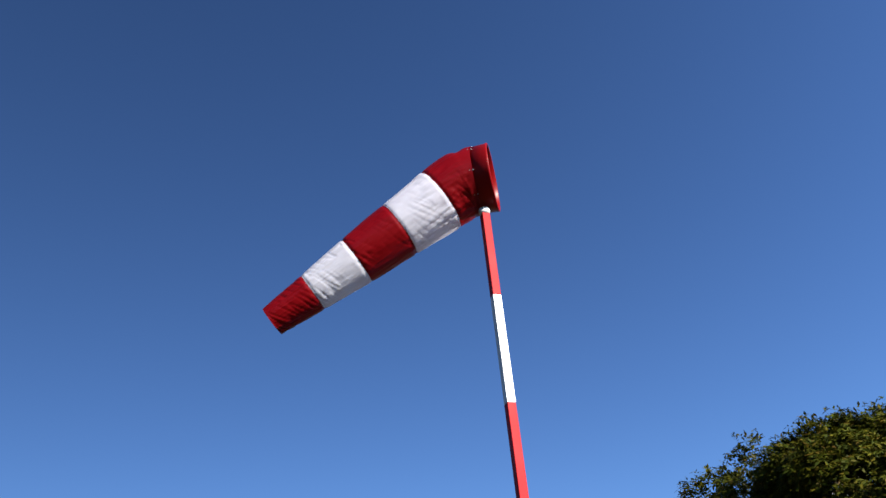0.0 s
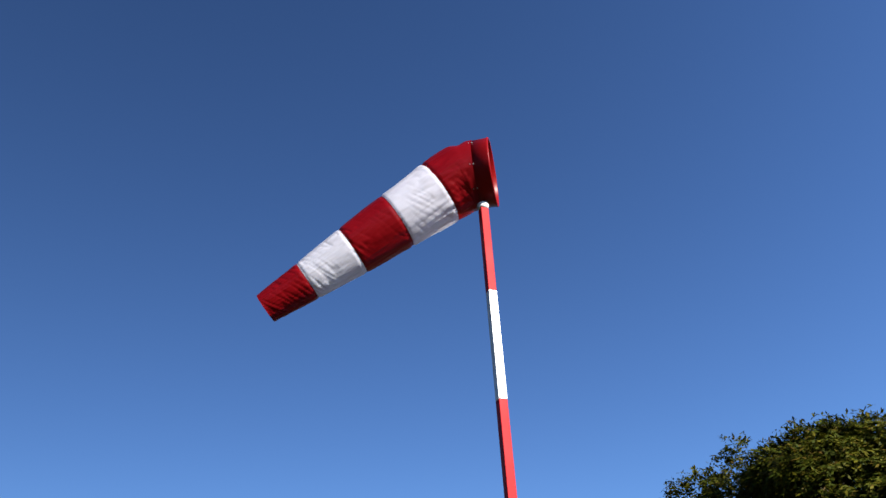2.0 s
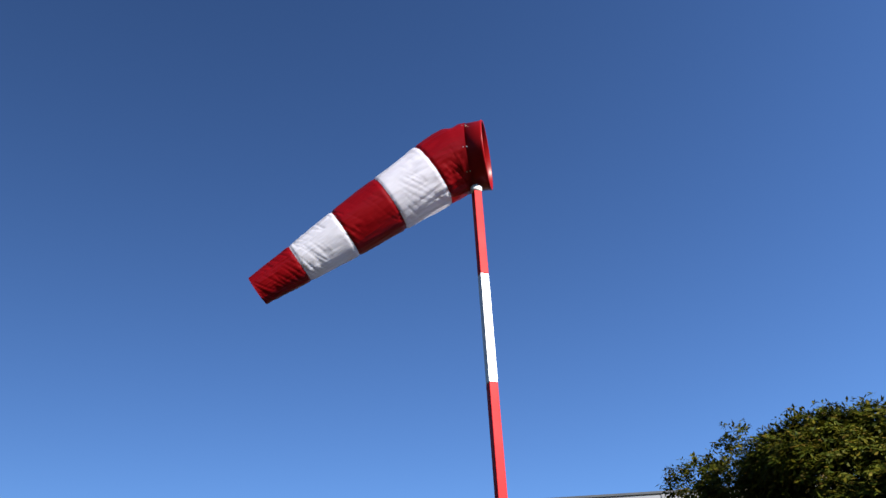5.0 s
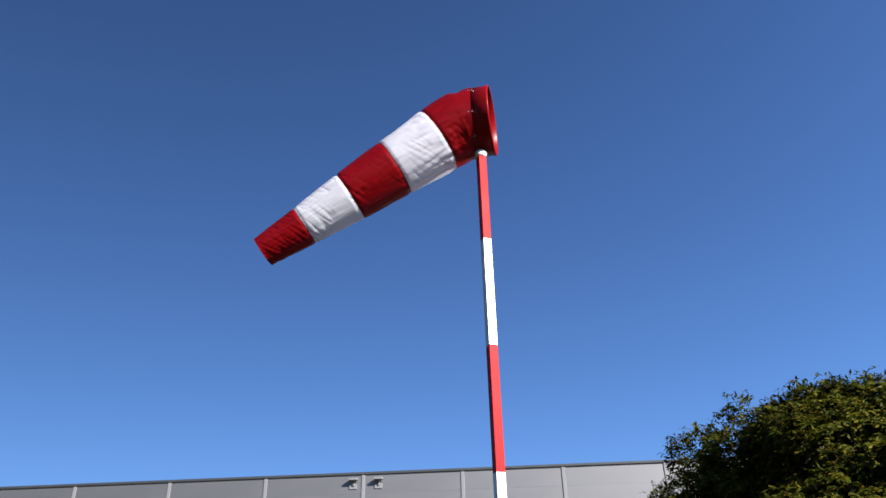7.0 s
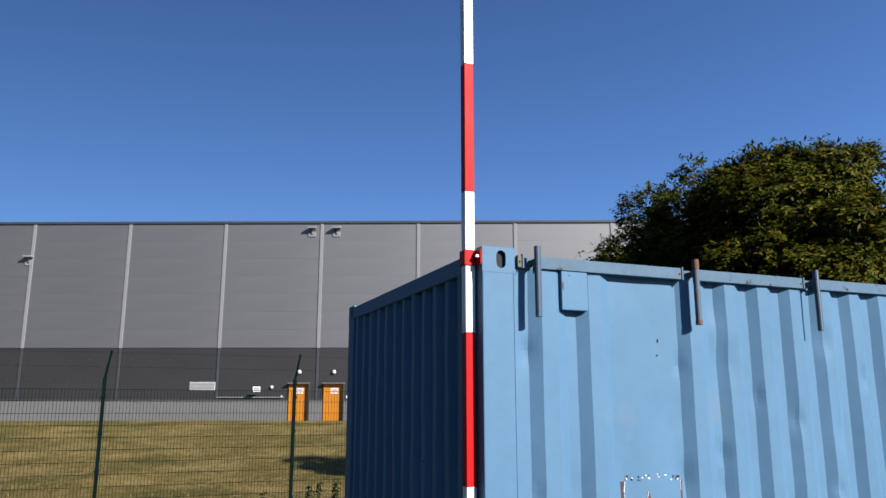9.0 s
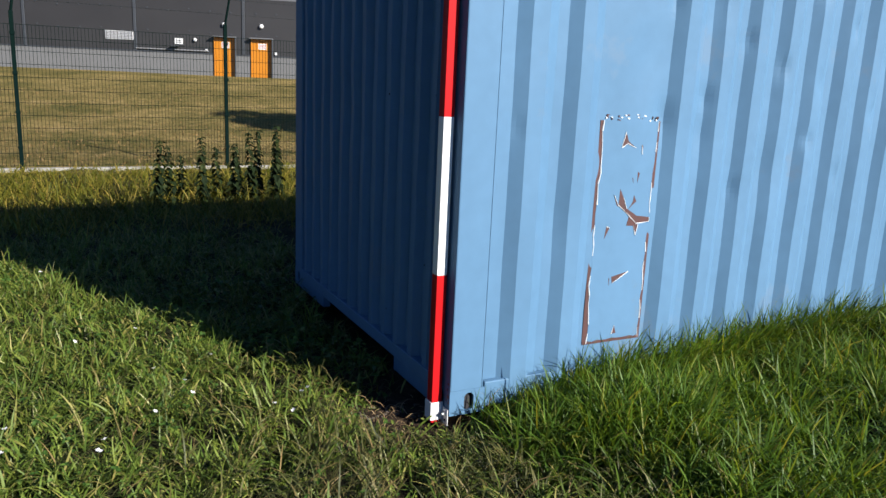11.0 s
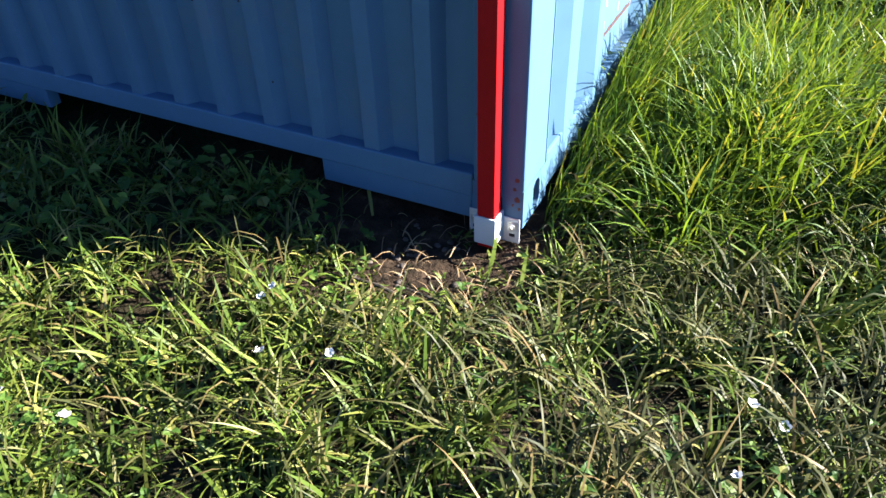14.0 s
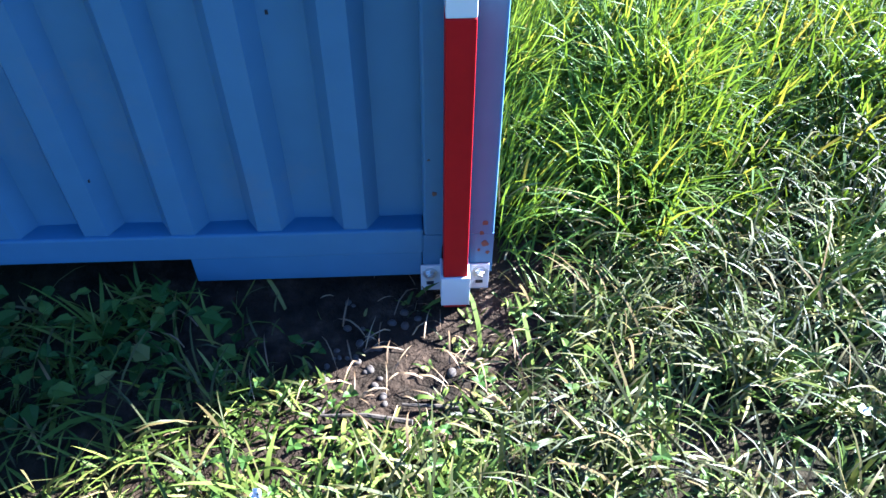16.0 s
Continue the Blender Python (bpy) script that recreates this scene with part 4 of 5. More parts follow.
def build_rust_chips():
    rng = random.Random(8)
    for y, z, r in ((0.020, 0.150, 0.008), (0.026, 0.120, 0.006), (0.018, 0.088, 0.009), (0.012, 0.062, 0.005), (0.030, 0.070, 0.004),
                    (0.125, 0.235, 0.006), (0.135, 0.32, 0.003)):
        bm = bmesh.new()
        vs = [bm.verts.new((-0.0012, y + r * (0.6 + 0.5 * rng.random()) * math.cos(a), z + r * (0.6 + 0.7 * rng.random()) * math.sin(a)))
              for a in (k * math.pi / 5 for k in range(10))]
        f = bm.faces.new(vs)
        r2 = bmesh.ops.extrude_face_region(bm, geom=[f])
        bmesh.ops.translate(bm, verts=[v for v in r2["geom"] if isinstance(v, bmesh.types.BMVert)], vec=(0.002, 0, 0))
        part("rust_chip", bm, RUST, container)

    for k in range(10):
        y, z, h = 0.17 + 1.0 * rng.random(), 0.25 + 1.2 * rng.random(), 0.003 + 0.008 * rng.random()
        d = float(np.interp((y - 0.160) % 0.175, [0, 0.078, 0.103, 0.150, 0.175], [D + 0.006, D + 0.006, 0.004, 0.004, D + 0.006]))
        part("scuff", box(d - 0.0032, d + 0.002, y, y + 0.002 + 0.003 * rng.random(), z, z + h), DARK, container)
    for k in range(2):
        x, z, h = 0.70 + 0.36 * rng.random(), 1.4 + 0.9 * rng.random(), 0.003 + 0.014 * rng.random()
        part("scuff", box(x, x + 0.002 + 0.003 * rng.random(), D - 0.0042, D + 0.002, z, z + h), RUST, container)


build_rust_chips()


# ---- grass and weeds ----
GRASS = foliage("green_grass", [(0.0, (0.037, 0.063, 0.010)), (0.45, (0.070, 0.104, 0.016)), (0.8, (0.112, 0.134, 0.023)),
                                (0.965, (0.177, 0.147, 0.046)), (1.0, (0.211, 0.215, 0.101))], through=0.10, rough=0.5, spec=0.15)
LUSH = foliage("lush_grass", [(0.0, (0.032, 0.066, 0.006)), (0.5, (0.057, 0.111, 0.011)), (0.85, (0.086, 0.139, 0.015)),
                              (0.97, (0.139, 0.144, 0.023)), (1.0, (0.163, 0.178, 0.073))], through=0.44, rough=0.5, spec=0.25, glow=(1.9, 1.45, 0.8))
CUT = foliage("cut_grass", [(0.0, (0.025, 0.029, 0.008)), (0.4, (0.047, 0.051, 0.016)), (0.75, (0.079, 0.076, 0.025)),
                            (0.9, (0.120, 0.097, 0.035)), (1.0, (0.160, 0.106, 0.044))], through=0.10, rough=0.5, spec=0.15)
VERGE = foliage("verge_grass", [(0.0, (0.049, 0.061, 0.006)), (0.4, (0.088, 0.090, 0.010)), (0.8, (0.153, 0.123, 0.017)),
                                (1.0, (0.242, 0.172, 0.038))], through=0.35, rough=0.55, spec=0.15)
LAWN = foliage("mown_lawn", [(0.0, (0.058, 0.045, 0.008)), (0.4, (0.108, 0.070, 0.017)), (0.8, (0.177, 0.105, 0.034)),
                             (1.0, (0.228, 0.133, 0.050))], through=0.2, rough=0.7)
WEED = foliage("broad_leaves", [(0.0, (0.021, 0.049, 0.008)), (0.6, (0.041, 0.082, 0.014)), (0.9, (0.073, 0.110, 0.019)),
                                (1.0, (0.147, 0.143, 0.038))], through=0.15, rough=0.5, spec=0.15)
NETTLE = foliage("nettle_leaves", [(0.0, (0.007, 0.013, 0.005)), (0.7, (0.016, 0.026, 0.008)), (1.0, (0.041, 0.044, 0.011))],
                 through=0.15, rough=0.65, spec=0.1)
PETAL = foliage("white_petals", [(0.0, (0.632, 0.632, 0.648)), (1.0, (0.689, 0.680, 0.697))], through=0.3, rough=0.6)
STONE = material("grey_pebble", (0.064, 0.049, 0.038), rough=0.8, vary=0.4, big=9, fine=70, bump=0.3)


def scatter(rng, n, x0, x1, y0, y1, keep):
    x, y = rng.uniform(x0, x1, n), rng.uniform(y0, y1, n)
    k = rng.random(n) < keep(x, y)
    return x[k], y[k]


def clumps(x, y, scale, seed):
    """A patchy value from 0 to 1."""
    s = seed * 1.7
    v = (np.sin(scale * x + s) * np.sin(scale * 0.83 * y + 2.1 * s) + 0.6 * np.sin(scale * 2.3 * x - scale * 1.1 * y + s)
         + 0.5 * np.sin(scale * 1.9 * y + scale * 0.6 * x + 3 * s))
    return 0.5 + v / 4.2


def tufted(rng, x, y, low, high, spread):
    """Several blades from each root: their places, and the ways they lean out."""
    k = np.repeat(np.arange(len(x)), rng.integers(low, high, len(x)))
    dx, dy = rng.normal(0, spread, len(k)), rng.normal(0, spread, len(k))
    way = rng.uniform(0, 6.283, len(x))[k] + rng.normal(0, 0.5, len(k))
    return x[k] + dx, y[k] + dy, np.where(rng.random(len(k)) < 0.5, np.arctan2(dy, dx), way), k


def footprint(x, y):
    """1 outside the container, 0 under it."""
    return 1.0 - ((x > -0.01) & (x < L + 0.01) & (y > -0.01) & (y < W + 0.01))


def blades(name, x, y, height, width, az, lean, rng, mat, lift=0.0, label="", category="grass"):
    """Bent, tapering blades of grass as one mesh. lean: 0 upright, over 1 lying."""
    n = len(x)
    c = np.stack([x, y, ground_z(x, y) + lift], 1)
    tw = rng.normal(0, 0.7, n)
    curl = rng.normal(0, 0.32, n)
    th0 = np.abs(rng.normal(0, 0.22, n)) + 0.25 * np.minimum(lean, 1.2)
    vs, before = [], 0.0
    for t, w in ((0.0, 0.7), (0.28, 1.0), (0.55, 0.92), (0.80, 0.62), (1.0, 0.0)):
        if t:
            mid = (t + before) / 2
            th = np.clip(th0 + lean * 1.35 * mid, 0, 2.3)
            a = az + curl * mid
            step = height * (t - before)
            c = c + np.stack([np.cos(a) * np.sin(th), np.sin(a) * np.sin(th), np.cos(th)], 1) * step[:, None]
            before = t
        if w:
            s = np.stack([-np.sin(az + tw), np.cos(az + tw), 0.15 * np.sin(7 * tw)], 1) * (width * w / 2)[:, None]
            vs += [c - s, c + s]
        else:
            vs.append(c)
    v = np.stack(vs, 1).reshape(-1, 3)
    floor = ground_z(v[:, 0], v[:, 1]) + 0.003
    v[:, 2] = np.maximum(v[:, 2], floor)
    i = np.arange(n)[:, None] * 9
    q = np.concatenate([i + np.array([[k, k + 1, k + 3, k + 2]]) for k in (0, 2, 4)])
    ob = mesh_np(name, v, [q, i + np.array([[6, 7, 8]])], mat, smooth=True)
    return tagged(ob, label, category, kind="stuff")


def leaves(name, x, y, z, size, az, tilt, rng, mat, label="", shape=0.42):
    """Oval leaves folded along the rib, as one mesh."""
    n = len(x)
    d = np.stack([np.cos(az) * np.cos(tilt), np.sin(az) * np.cos(tilt), np.sin(tilt)], 1)
    s = np.stack([-np.sin(az), np.cos(az), rng.normal(0, 0.25, n)], 1)
    u = np.cross(d, s)
    c = np.stack([x, y, z], 1)
    L1 = size[:, None]
    pts = [c, c + d * L1 * 0.30 + s * L1 * shape + u * L1 * 0.12, c + d * L1 * 0.66 + s * L1 * shape * 0.72 + u * L1 * 0.10, c + d * L1 - u * L1 * 0.10,
           c + d * L1 * 0.66 - s * L1 * shape * 0.72 + u * L1 * 0.10, c + d * L1 * 0.30 - s * L1 * shape + u * L1 * 0.12, c + d * L1 * 0.45]
    v = np.stack(pts, 1).reshape(-1, 3)
    i = np.arange(n)[:, None] * 7
    t = np.concatenate([i + np.array([[a, b, 6]]) for a, b in ((0, 1), (1, 2), (2, 3), (3, 4), (4, 5), (5, 0))])
    ob = mesh_np(name, v, [t], mat)
    return tagged(ob, label, "weeds", kind="stuff") if label else ob


def trodden(x, y):
    """Height of the growth round the pole's foot, from 0.25 there to 1 away from it."""
    return 1 - 0.75 * np.exp(-(((x + 0.12) / 0.34) ** 2 + ((y - 0.22) / 0.34) ** 2) ** 2)


def pocket(x, y):
    """Thin growth in the nook by the container's corner."""
    return 1 - 0.40 * np.exp(-(((x - 0.18) / 0.20) ** 2 + ((y + 0.12) / 0.14) ** 2) ** 2)


def bare(x, y):
    """1 on turf, towards 0 on the bare soil by the pole's foot and along the end wall."""
    a = 1 - 0.97 * np.exp(-(((x + 0.25) / 0.15) ** 2 + ((y - 0.20) / 0.13) ** 2) ** 2)
    b = 1 - 0.92 * np.exp(-(((x + 0.08) / 0.17) ** 2 + ((y - 0.30) / 0.32) ** 2) ** 2)
    return a * b * pocket(x, y)


def build_grass():
    rng = np.random.default_rng(3)
    # short turf in front, with patches of cut grass lying on it
    x, y = scatter(rng, 36000, -3.4, 0.35, -2.6, 4.6,
                   lambda x, y: footprint(x, y) * bare(x, y) * np.clip(1.9 * clumps(x, y, 5.5, 1) - 0.20, 0.28, 1) * np.clip(2.2 * clumps(x, y, 15, 12) - 0.30, 0.14, 1) * np.clip(2.0 * clumps(x, y, 31, 14) - 0.15, 0.15, 1)
                   * np.where((y > 0.25) & (y < 6.5) & (x > -0.45 * y), 0.35, 1.0))
    tall = rng.uniform(0.65, 1.35, len(x))
    x, y, way, k = tufted(rng, x, y, 5, 14, 0.017)
    g = footprint(x, y) > 0
    x, y, way, k = x[g], y[g], way[g], k[g]
    n = len(x)
    blades("turf", x, y, tall[k] * rng.uniform(0.035, 0.135, n) * (0.10 + 0.4 * clumps(x, y, 4, 2) + 0.85 * clumps(x, y, 15, 12) + 0.6 * clumps(x, y, 31, 14)) * trodden(x, y), rng.uniform(0.0042, 0.0105, n), way,
           rng.gamma(3, 0.42, n), rng, GRASS, label="short tangled green turf with dry blades")
    x, y = scatter(rng, 42000, -2.6, 0.8, -2.4, 1.6,
                   lambda x, y: footprint(x, y) * bare(x, y) * np.clip(2.4 * clumps(x, y, 9.3, 5) - 0.65, 0, 1)
                   * np.exp(-((x + 0.45 * 1 + 0.2 * y) / 0.75) ** 2 - ((y + 0.55) / 1.0) ** 2))
    n = len(x)
    flow = 2.4 * np.sin(2.1 * x + 0.7) + 2.0 * np.cos(2.6 * y - x)
    blades("cut_grass", x, y, rng.uniform(0.06, 0.20, n) * trodden(x, y), rng.uniform(0.0030, 0.0072, n), flow + rng.normal(0, 1.5, n),
           rng.uniform(0.5, 1.7, n), rng, CUT, lift=rng.uniform(0.01, 0.07, n) * trodden(x, y), label="pale cut grass lying in swathes on turf")
    # tall grass along the long side, rising steeply from the cut turf
    def edge(x, y):
        return x - 0.38 - 0.45 * y + 0.06 * np.sin(9 * y) + 0.04 * np.sin(23 * y + 7 * x)

    def mound(x, y):
        return np.exp(-(((x - 0.50) / 0.42) ** 2 + ((y + 0.56) / 0.20) ** 2) ** 2)
    x, y = scatter(rng, 48000, -0.45, 6.6, -2.9, -0.03,
                   lambda x, y: np.maximum(np.clip(1.9 * clumps(x, y, 4.2, 3) - 0.2, 0.10, 1) * np.clip(1.8 * clumps(x, y, 12, 13) - 0.1, 0.2, 1), 0.8 * mound(x, y))
                   * smoothstep(-0.06, 0.10, edge(x, y)) * np.where(x > 2.4, 0.28, 1.0) * smoothstep(-3.0, -2.0, y) * pocket(x, y))
    tall = rng.uniform(0.6, 1.4, len(x))
    x, y, way, k = tufted(rng, x, y, 5, 14, 0.020)
    g = (footprint(x, y) > 0) & (y < -0.008)
    x, y, way, k = x[g], y[g], way[g], k[g]
    n = len(x)
    blades("tall_grass", x, y, tall[k] * rng.uniform(0.06, 0.23, n) * (0.25 + 0.60 * clumps(x, y, 3.1, 4) + 0.55 * clumps(x, y, 17, 15)) * (1 + 0.45 * mound(x, y))
           * (0.6 + 0.4 * smoothstep(0.0, 0.25, edge(x, y))), rng.uniform(0.0042, 0.0098, n),
           np.where(rng.random(n) < 0.22, rng.normal(-0.8, 0.6, n), way), rng.gamma(2.4, 0.48, n), rng, LUSH, label="tall lush bright green grass beside container")
    x, y = scatter(rng, 5200, 0.06, 2.6, -0.15, -0.012, lambda x, y: (0.50 + 0.50 * smoothstep(0.16, 0.34, x)) * np.clip(1.6 * clumps(x, y, 11, 16) - 0.1, 0.15, 1))
    n = len(x)
    blades("corner_tufts", x, y, rng.uniform(0.12, 0.35, n) * (0.60 + 0.40 * smoothstep(0.25, 0.80, x)), rng.uniform(0.0035, 0.007, n), rng.uniform(3.3, 6.1, n), rng.gamma(2.5, 0.30, n), rng, LUSH,
           label="tufts of grass against the container's foot")
    # a thick bank of uncut grass before the nook by the container's corner
    x, y = scatter(rng, 5200, 0.08, 0.85, -0.70, -0.24, lambda x, y: np.exp(-(((x - 0.44) / 0.34) ** 2 + ((y + 0.44 - 0.12 * np.sin(6 * x)) / 0.13) ** 2) ** 2)
                   * np.clip(1.5 * clumps(x, y, 14, 18), 0.25, 1))
    n = len(x)
    blades("grass_bank", x, y, rng.uniform(0.16, 0.36, n) * (0.65 + 0.5 * clumps(x, y, 11, 19)), rng.uniform(0.0045, 0.0095, n), rng.uniform(0, 6.283, n), rng.gamma(2.4, 0.38, n), rng, LUSH,
           label="thick bank of uncut green grass near the pole")
    # thinner turf all round
    x, y = scatter(rng, 90000, -11, 11, -9, 6, lambda x, y: footprint(x, y) * smoothstep(11, 5, np.hypot(x, y - 0.5))
                   * np.where((x > -3.2) & (x < 6.4) & (y > -2.4), 0.08, 1.0))
    n = len(x)
    blades("outer_turf", x, y, rng.uniform(0.06, 0.20, n), rng.uniform(0.007, 0.014, n), rng.uniform(0, 6.283, n), rng.gamma(3, 0.36, n), rng, GRASS,
           label="rough green turf round the container")
    # shaded strip along the end wall
    x, y = scatter(rng, 9000, -2.8, -0.02, 0.2, 6.5, lambda x, y: bare(x, y) * np.clip(0.3 + clumps(x, y, 3.7, 6), 0.1, 1))
    n = len(x)
    blades("shaded_grass", x, y, rng.uniform(0.07, 0.20, n) * trodden(x, y), rng.uniform(0.004, 0.008, n), rng.uniform(0, 6.283, n),
           rng.gamma(3, 0.3, n), rng, GRASS, label="sparse grass in the container's shade")
    # rough verge before the fence
    x, y = scatter(rng, 66000, -9, 8, 4.3, 10.85, lambda x, y: footprint(x, y) * np.clip(0.4 + 0.9 * clumps(x, y, 1.9, 7), 0.2, 1)
                   * np.clip(smoothstep(4.2, 6.0, y), 0, 1))
    n = len(x)
    blades("verge_grass", x, y, rng.uniform(0.12, 0.36, n) * (0.5 + 0.7 * clumps(x, y, 2.7, 8)) * (1.1 - 0.45 * smoothstep(8.5, 10.8, y)), rng.uniform(0.006, 0.012, n),
           rng.uniform(0, 6.283, n), rng.gamma(3, 0.36, n), rng, VERGE, label="rough yellow-green verge grass along the fence")
    # mown lawn beyond
    x, y = scatter(rng, 60000, -16, 14, 11.2, 32, lambda x, y: np.clip(0.2 + 1.1 * clumps(x, y, 1.1, 9), 0.05, 1) * np.where(y < 20, 1.0, 0.5))
    n = len(x)
    blades("mown_lawn", x, y, rng.uniform(0.03, 0.085, n), rng.uniform(0.010, 0.022, n), rng.uniform(0, 6.283, n),
           rng.gamma(3, 0.3, n), rng, LAWN, label="short dry yellowish mown lawn")
    # clover and bindweed among the turf
    x, y = scatter(rng, 9000, -3.0, -0.15, -2.2, 3.6, lambda x, y: np.clip(1.7 * clumps(x, y, 2.9, 10) - 0.45, 0, 1)
                   * smoothstep(0.3, -0.9, x) * bare(x, y))
    n = len(x)
    z = ground_z(x, y) + rng.uniform(0.03, 0.12, n)
    k = np.repeat(np.arange(n), 3)
    az = rng.uniform(0, 6.283, n)[k] + np.tile([0, 2.1, 4.2], n)
    leaves("clover", x[k], y[k], z[k], rng.uniform(0.010, 0.022, n)[k], az, rng.normal(0.15, 0.35, 3 * n), rng, WEED,
           label="clover and bindweed leaves among the turf")
    x, y = scatter(rng, 2600, -1.2, -0.03, 0.35, 2.6, lambda x, y: np.clip(1.5 * clumps(x, y, 4.1, 11) - 0.35, 0, 1) * bare(x, y)
                   * smoothstep(-0.05, 0.1, x + 0.45 * y))
    n = len(x)
    leaves("dock_leaves", x, y, ground_z(x, y) + rng.uniform(0.03, 0.12, n) * trodden(x, y), rng.uniform(0.02, 0.055, n), rng.uniform(0, 6.283, n),
           rng.normal(0.05, 0.45, n), rng, WEED, label="broad weed leaves in the container's shade", shape=0.36)
    # more of the rough turf, further out
    out = np.random.default_rng(33)
    x, y = scatter(out, 70000, -13, 13, -12, 6, lambda x, y: footprint(x, y) * smoothstep(13, 6, np.hypot(x, y))
                   * (1 - 0.95 * smoothstep(-3.9, -2.7, x) * smoothstep(7.2, 6.2, x) * smoothstep(-3.1, -2.0, y)))
    n = len(x)
    blades("rough_turf", x, y, out.uniform(0.06, 0.20, n), out.uniform(0.008, 0.016, n), out.uniform(0, 6.283, n), out.gamma(3, 0.36, n), out, GRASS,
           label="rough green turf away from the container")


build_grass()


def build_straw():
    rng = np.random.default_rng(21)
    x, y = scatter(rng, 1100, -0.9, 0.1, -0.6, 0.8, lambda x, y: footprint(x, y) * np.exp(-(((x + 0.27) / 0.22) ** 2 + ((y - 0.16) / 0.2) ** 2)) + 0.05)
    n = len(x)
    straw = foliage("dry_straw", [(0.0, (0.121, 0.071, 0.035)), (0.6, (0.219, 0.143, 0.070)), (1.0, (0.292, 0.209, 0.110))], through=0.1, rough=0.6)
    blades("straw", x, y, rng.uniform(0.03, 0.12, n), rng.uniform(0.002, 0.005, n), rng.uniform(0, 6.283, n), rng.uniform(1.3, 1.75, n), rng, straw,
           lift=rng.uniform(0.008, 0.03, n), label="dry straw on bare soil by the pole")


build_straw()


def build_pebbles():
    rng = random.Random(4)
    for k in range(34):
        x, y = -0.17 + rng.gauss(0, 0.07), 0.26 + rng.gauss(0, 0.08)
        if x > -0.015:
            continue
        r = 0.004 + 0.006 * rng.random()
        bm = bmesh.new()
        bmesh.ops.create_icosphere(bm, subdivisions=2, radius=r)
        ph = rng.random() * 6
        for v in bm.verts:
            v.co *= 1 + 0.18 * math.sin(90 * v.co.x + ph) * math.cos(70 * v.co.y + ph)
            v.co.z *= 0.62
            v.co.x *= 1.25
        ob = part("pebble", bm, STONE, smooth=True)
        ob.matrix_world = pose(x, y, float(ground_z(x, y)) + r * 0.18, 0, 0, rng.random() * 360)
        tagged(ob, "small rounded brown pebble on bare soil", "pebble", group="pebbles by the pole")
    bm = bmesh.new()
    for a, b in (((-0.330, 0.02, 0), (-0.300, 0.20, 0)), ((-0.345, 0.18, 0), (-0.315, 0.36, 0))):
        p, q = Vector(a), Vector(b)
        p.z, q.z = float(ground_z(p.x, p.y)) + 0.014, float(ground_z(q.x, q.y)) + 0.012
        rod(p, (p + q) / 2 + Vector((0.006, 0, 0.004)), 0.006, 0.005, 7, bm)
        rod((p + q) / 2 + Vector((0.006, 0, 0.004)), q, 0.005, 0.003, 7, bm)
    tagged(part("twig", bm, BARK), "thin dry brown twig on the soil", "twig")


build_pebbles()


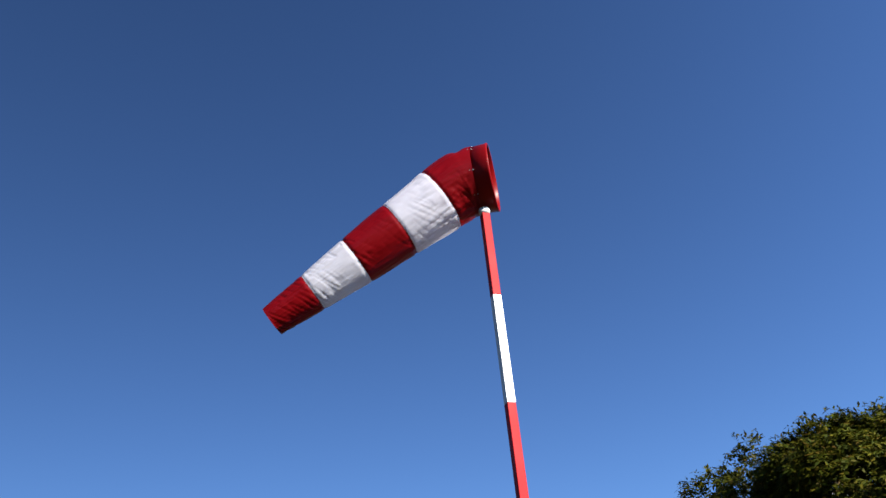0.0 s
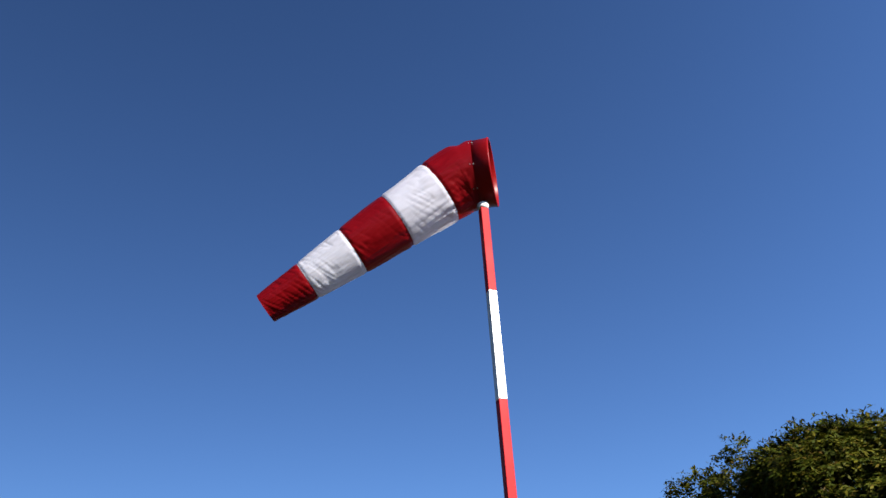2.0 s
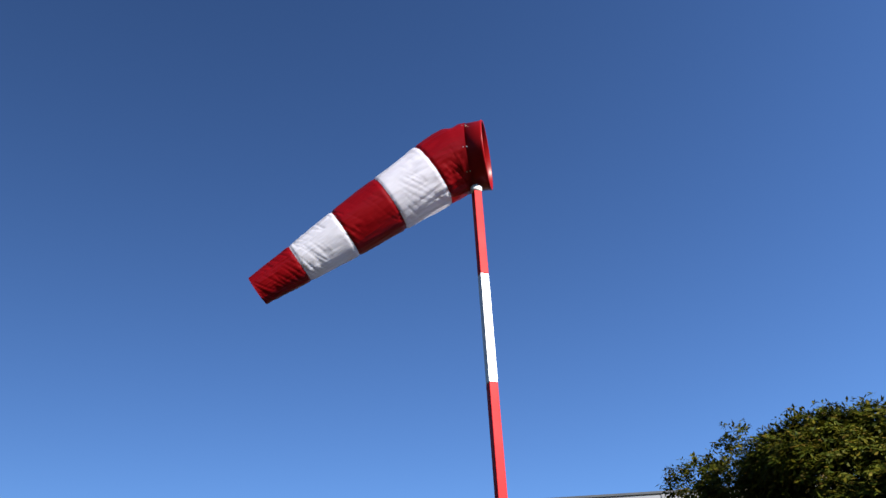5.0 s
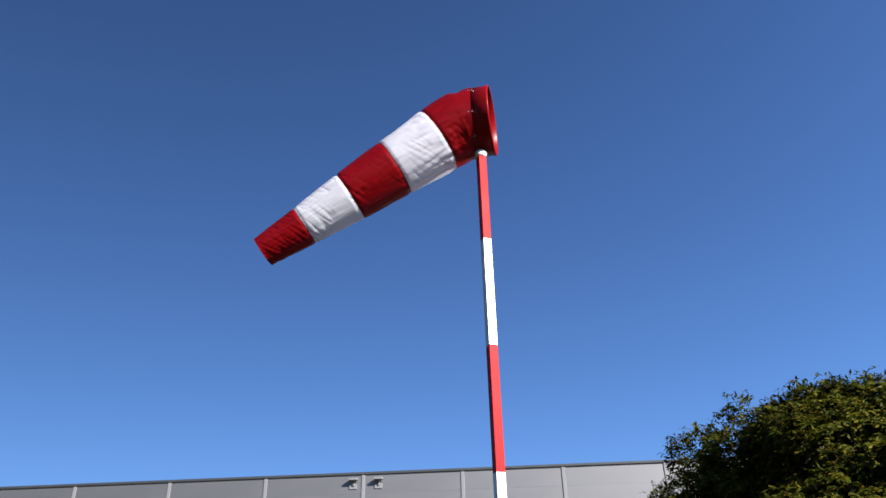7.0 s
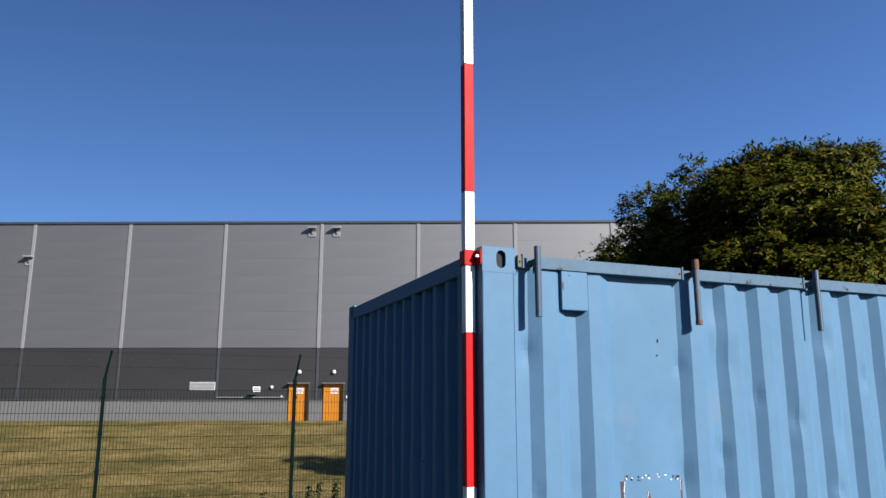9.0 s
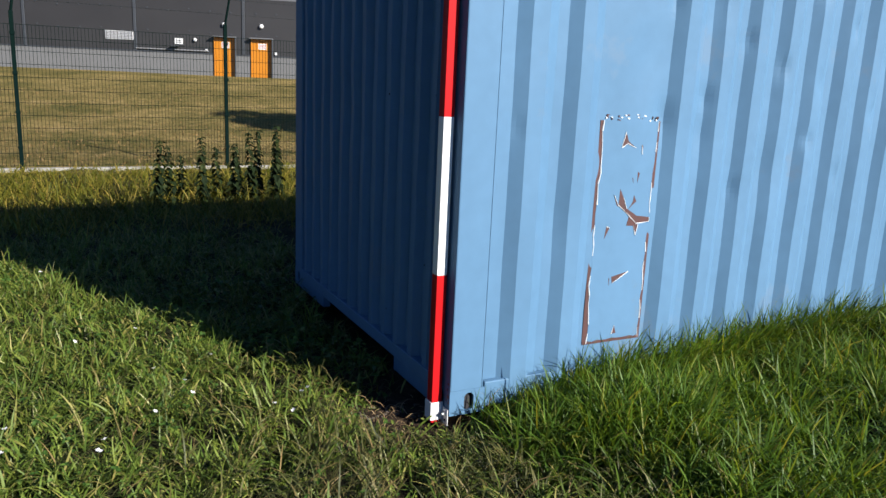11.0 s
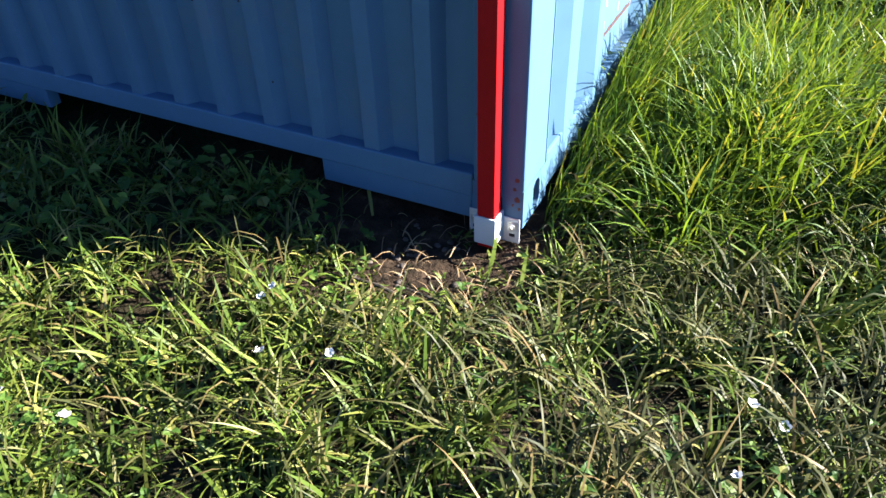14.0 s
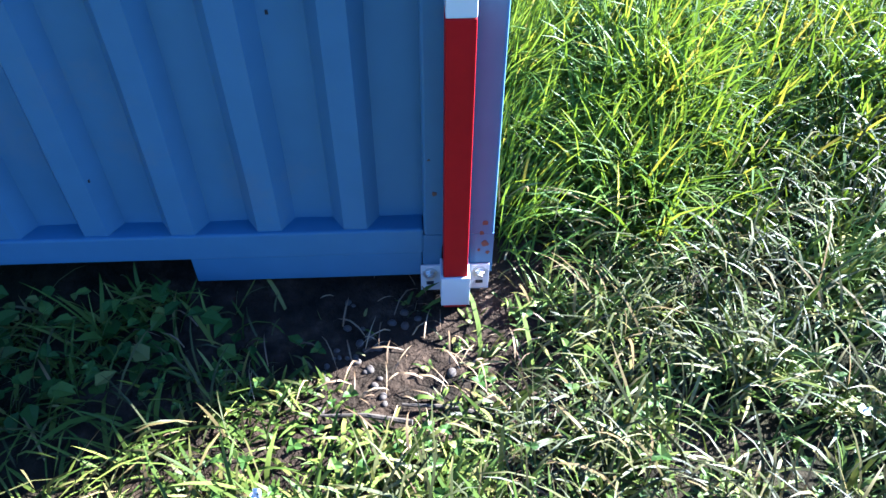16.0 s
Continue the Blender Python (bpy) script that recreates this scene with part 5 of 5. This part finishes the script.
def build_flowers():
    rng = random.Random(9)

    def flower(h, r):
        f = thing("white_flower")
        part("stem", rod((0, 0, 0), (0.006, 0.003, h), 0.0013, 0.0010, 5), WEED, f)
        bm = bmesh.new()
        c = bm.verts.new((0.006, 0.003, h - 0.004))
        n = 20
        mid, rim = [], []
        for k in range(n):
            a = 2 * math.pi * k / n
            w = 1 + 0.10 * math.cos(5 * a)
            mid.append(bm.verts.new((0.006 + r * 0.45 * math.cos(a), 0.003 + r * 0.45 * math.sin(a), h + 0.001)))
            rim.append(bm.verts.new((0.006 + r * w * math.cos(a), 0.003 + r * w * math.sin(a), h + 0.004 + 0.002 * math.cos(5 * a))))
        for k in range(n):
            j = (k + 1) % n
            bm.faces.new((c, mid[k], mid[j]))
            bm.faces.new((mid[k], rim[k], rim[j], mid[j]))
        part("petals", bm, PETAL, f, smooth=True)
        return tagged(f, "small open white flower among the turf", "flower", group="white flowers in the turf")
    kinds = [flower(0.10, 0.012), flower(0.12, 0.010), flower(0.085, 0.013)]
    spots = [(-0.54, 0.457), (-0.474, 0.403), (-1.39, 0.29), (-0.382, -0.70), (-0.60, 0.20), (-0.72, 0.33), (-1.05, 0.62), (-1.25, 0.45), (-1.46, 0.20)]
    while len(spots) < 46:
        x, y = rng.uniform(-2.9, -0.4), rng.uniform(-1.2, 3.4)
        if x < -0.46 * y - 0.25 and clumps(x, y, 2.9, 10) > 0.42:
            spots.append((x, y))
    for k, (x, y) in enumerate(spots):
        m = pose(x, y, float(ground_z(x, y)), rng.uniform(-28, 10), rng.uniform(-25, 25), rng.uniform(0, 360))
        if k < 3:
            kinds[k].matrix_world = m
        else:
            copy_thing(kinds[k % 3], m)


build_flowers()


def build_nettles():
    rng = np.random.default_rng(17)
    pos = [(-0.40, 6.95, 0.80), (-0.22, 7.10, 0.72), (0.16, 7.05, 0.86), (0.36, 7.2, 0.70), (0.55, 7.0, 0.78), (0.80, 7.15, 0.92),
           (1.06, 7.0, 1.00), (1.20, 7.3, 0.88), (-0.05, 7.4, 0.60), (0.95, 7.6, 0.95), (1.45, 7.2, 0.9), (0.70, 7.5, 0.7)]
    for x, y, h in pos:
        z = float(ground_z(x, y))
        p = thing("nettle", (x, y, z))
        tagged(p, "tall dark nettle with drooping tiers of leaves", "weed", group="nettles at the fence")
        bend = rng.normal(0, 0.05, 2)
        part("stem", rod((0, 0, -0.02), (bend[0], bend[1], h), 0.006, 0.002, 6), NETTLE, p)
        tiers = int(h / 0.055)
        xs, ys, zs, sz, az, tl = [], [], [], [], [], []
        for k in range(tiers):
            t = 0.12 + 0.86 * k / (tiers - 1)
            base = rng.uniform(0, 0.4) + (k % 2) * 1.571
            for j in range(4):
                xs.append(bend[0] * t)
                ys.append(bend[1] * t)
                zs.append(h * t - 0.004 * j)
                sz.append((0.165 - 0.10 * t) * rng.uniform(0.8, 1.2))
                az.append(base + 1.571 * j + rng.normal(0, 0.15))
                tl.append(rng.normal(-0.55, 0.25))
        leaves("leaves", np.array(xs), np.array(ys), np.array(zs), np.array(sz), np.array(az), np.array(tl), rng, NETTLE, shape=0.30).parent = p


build_nettles()
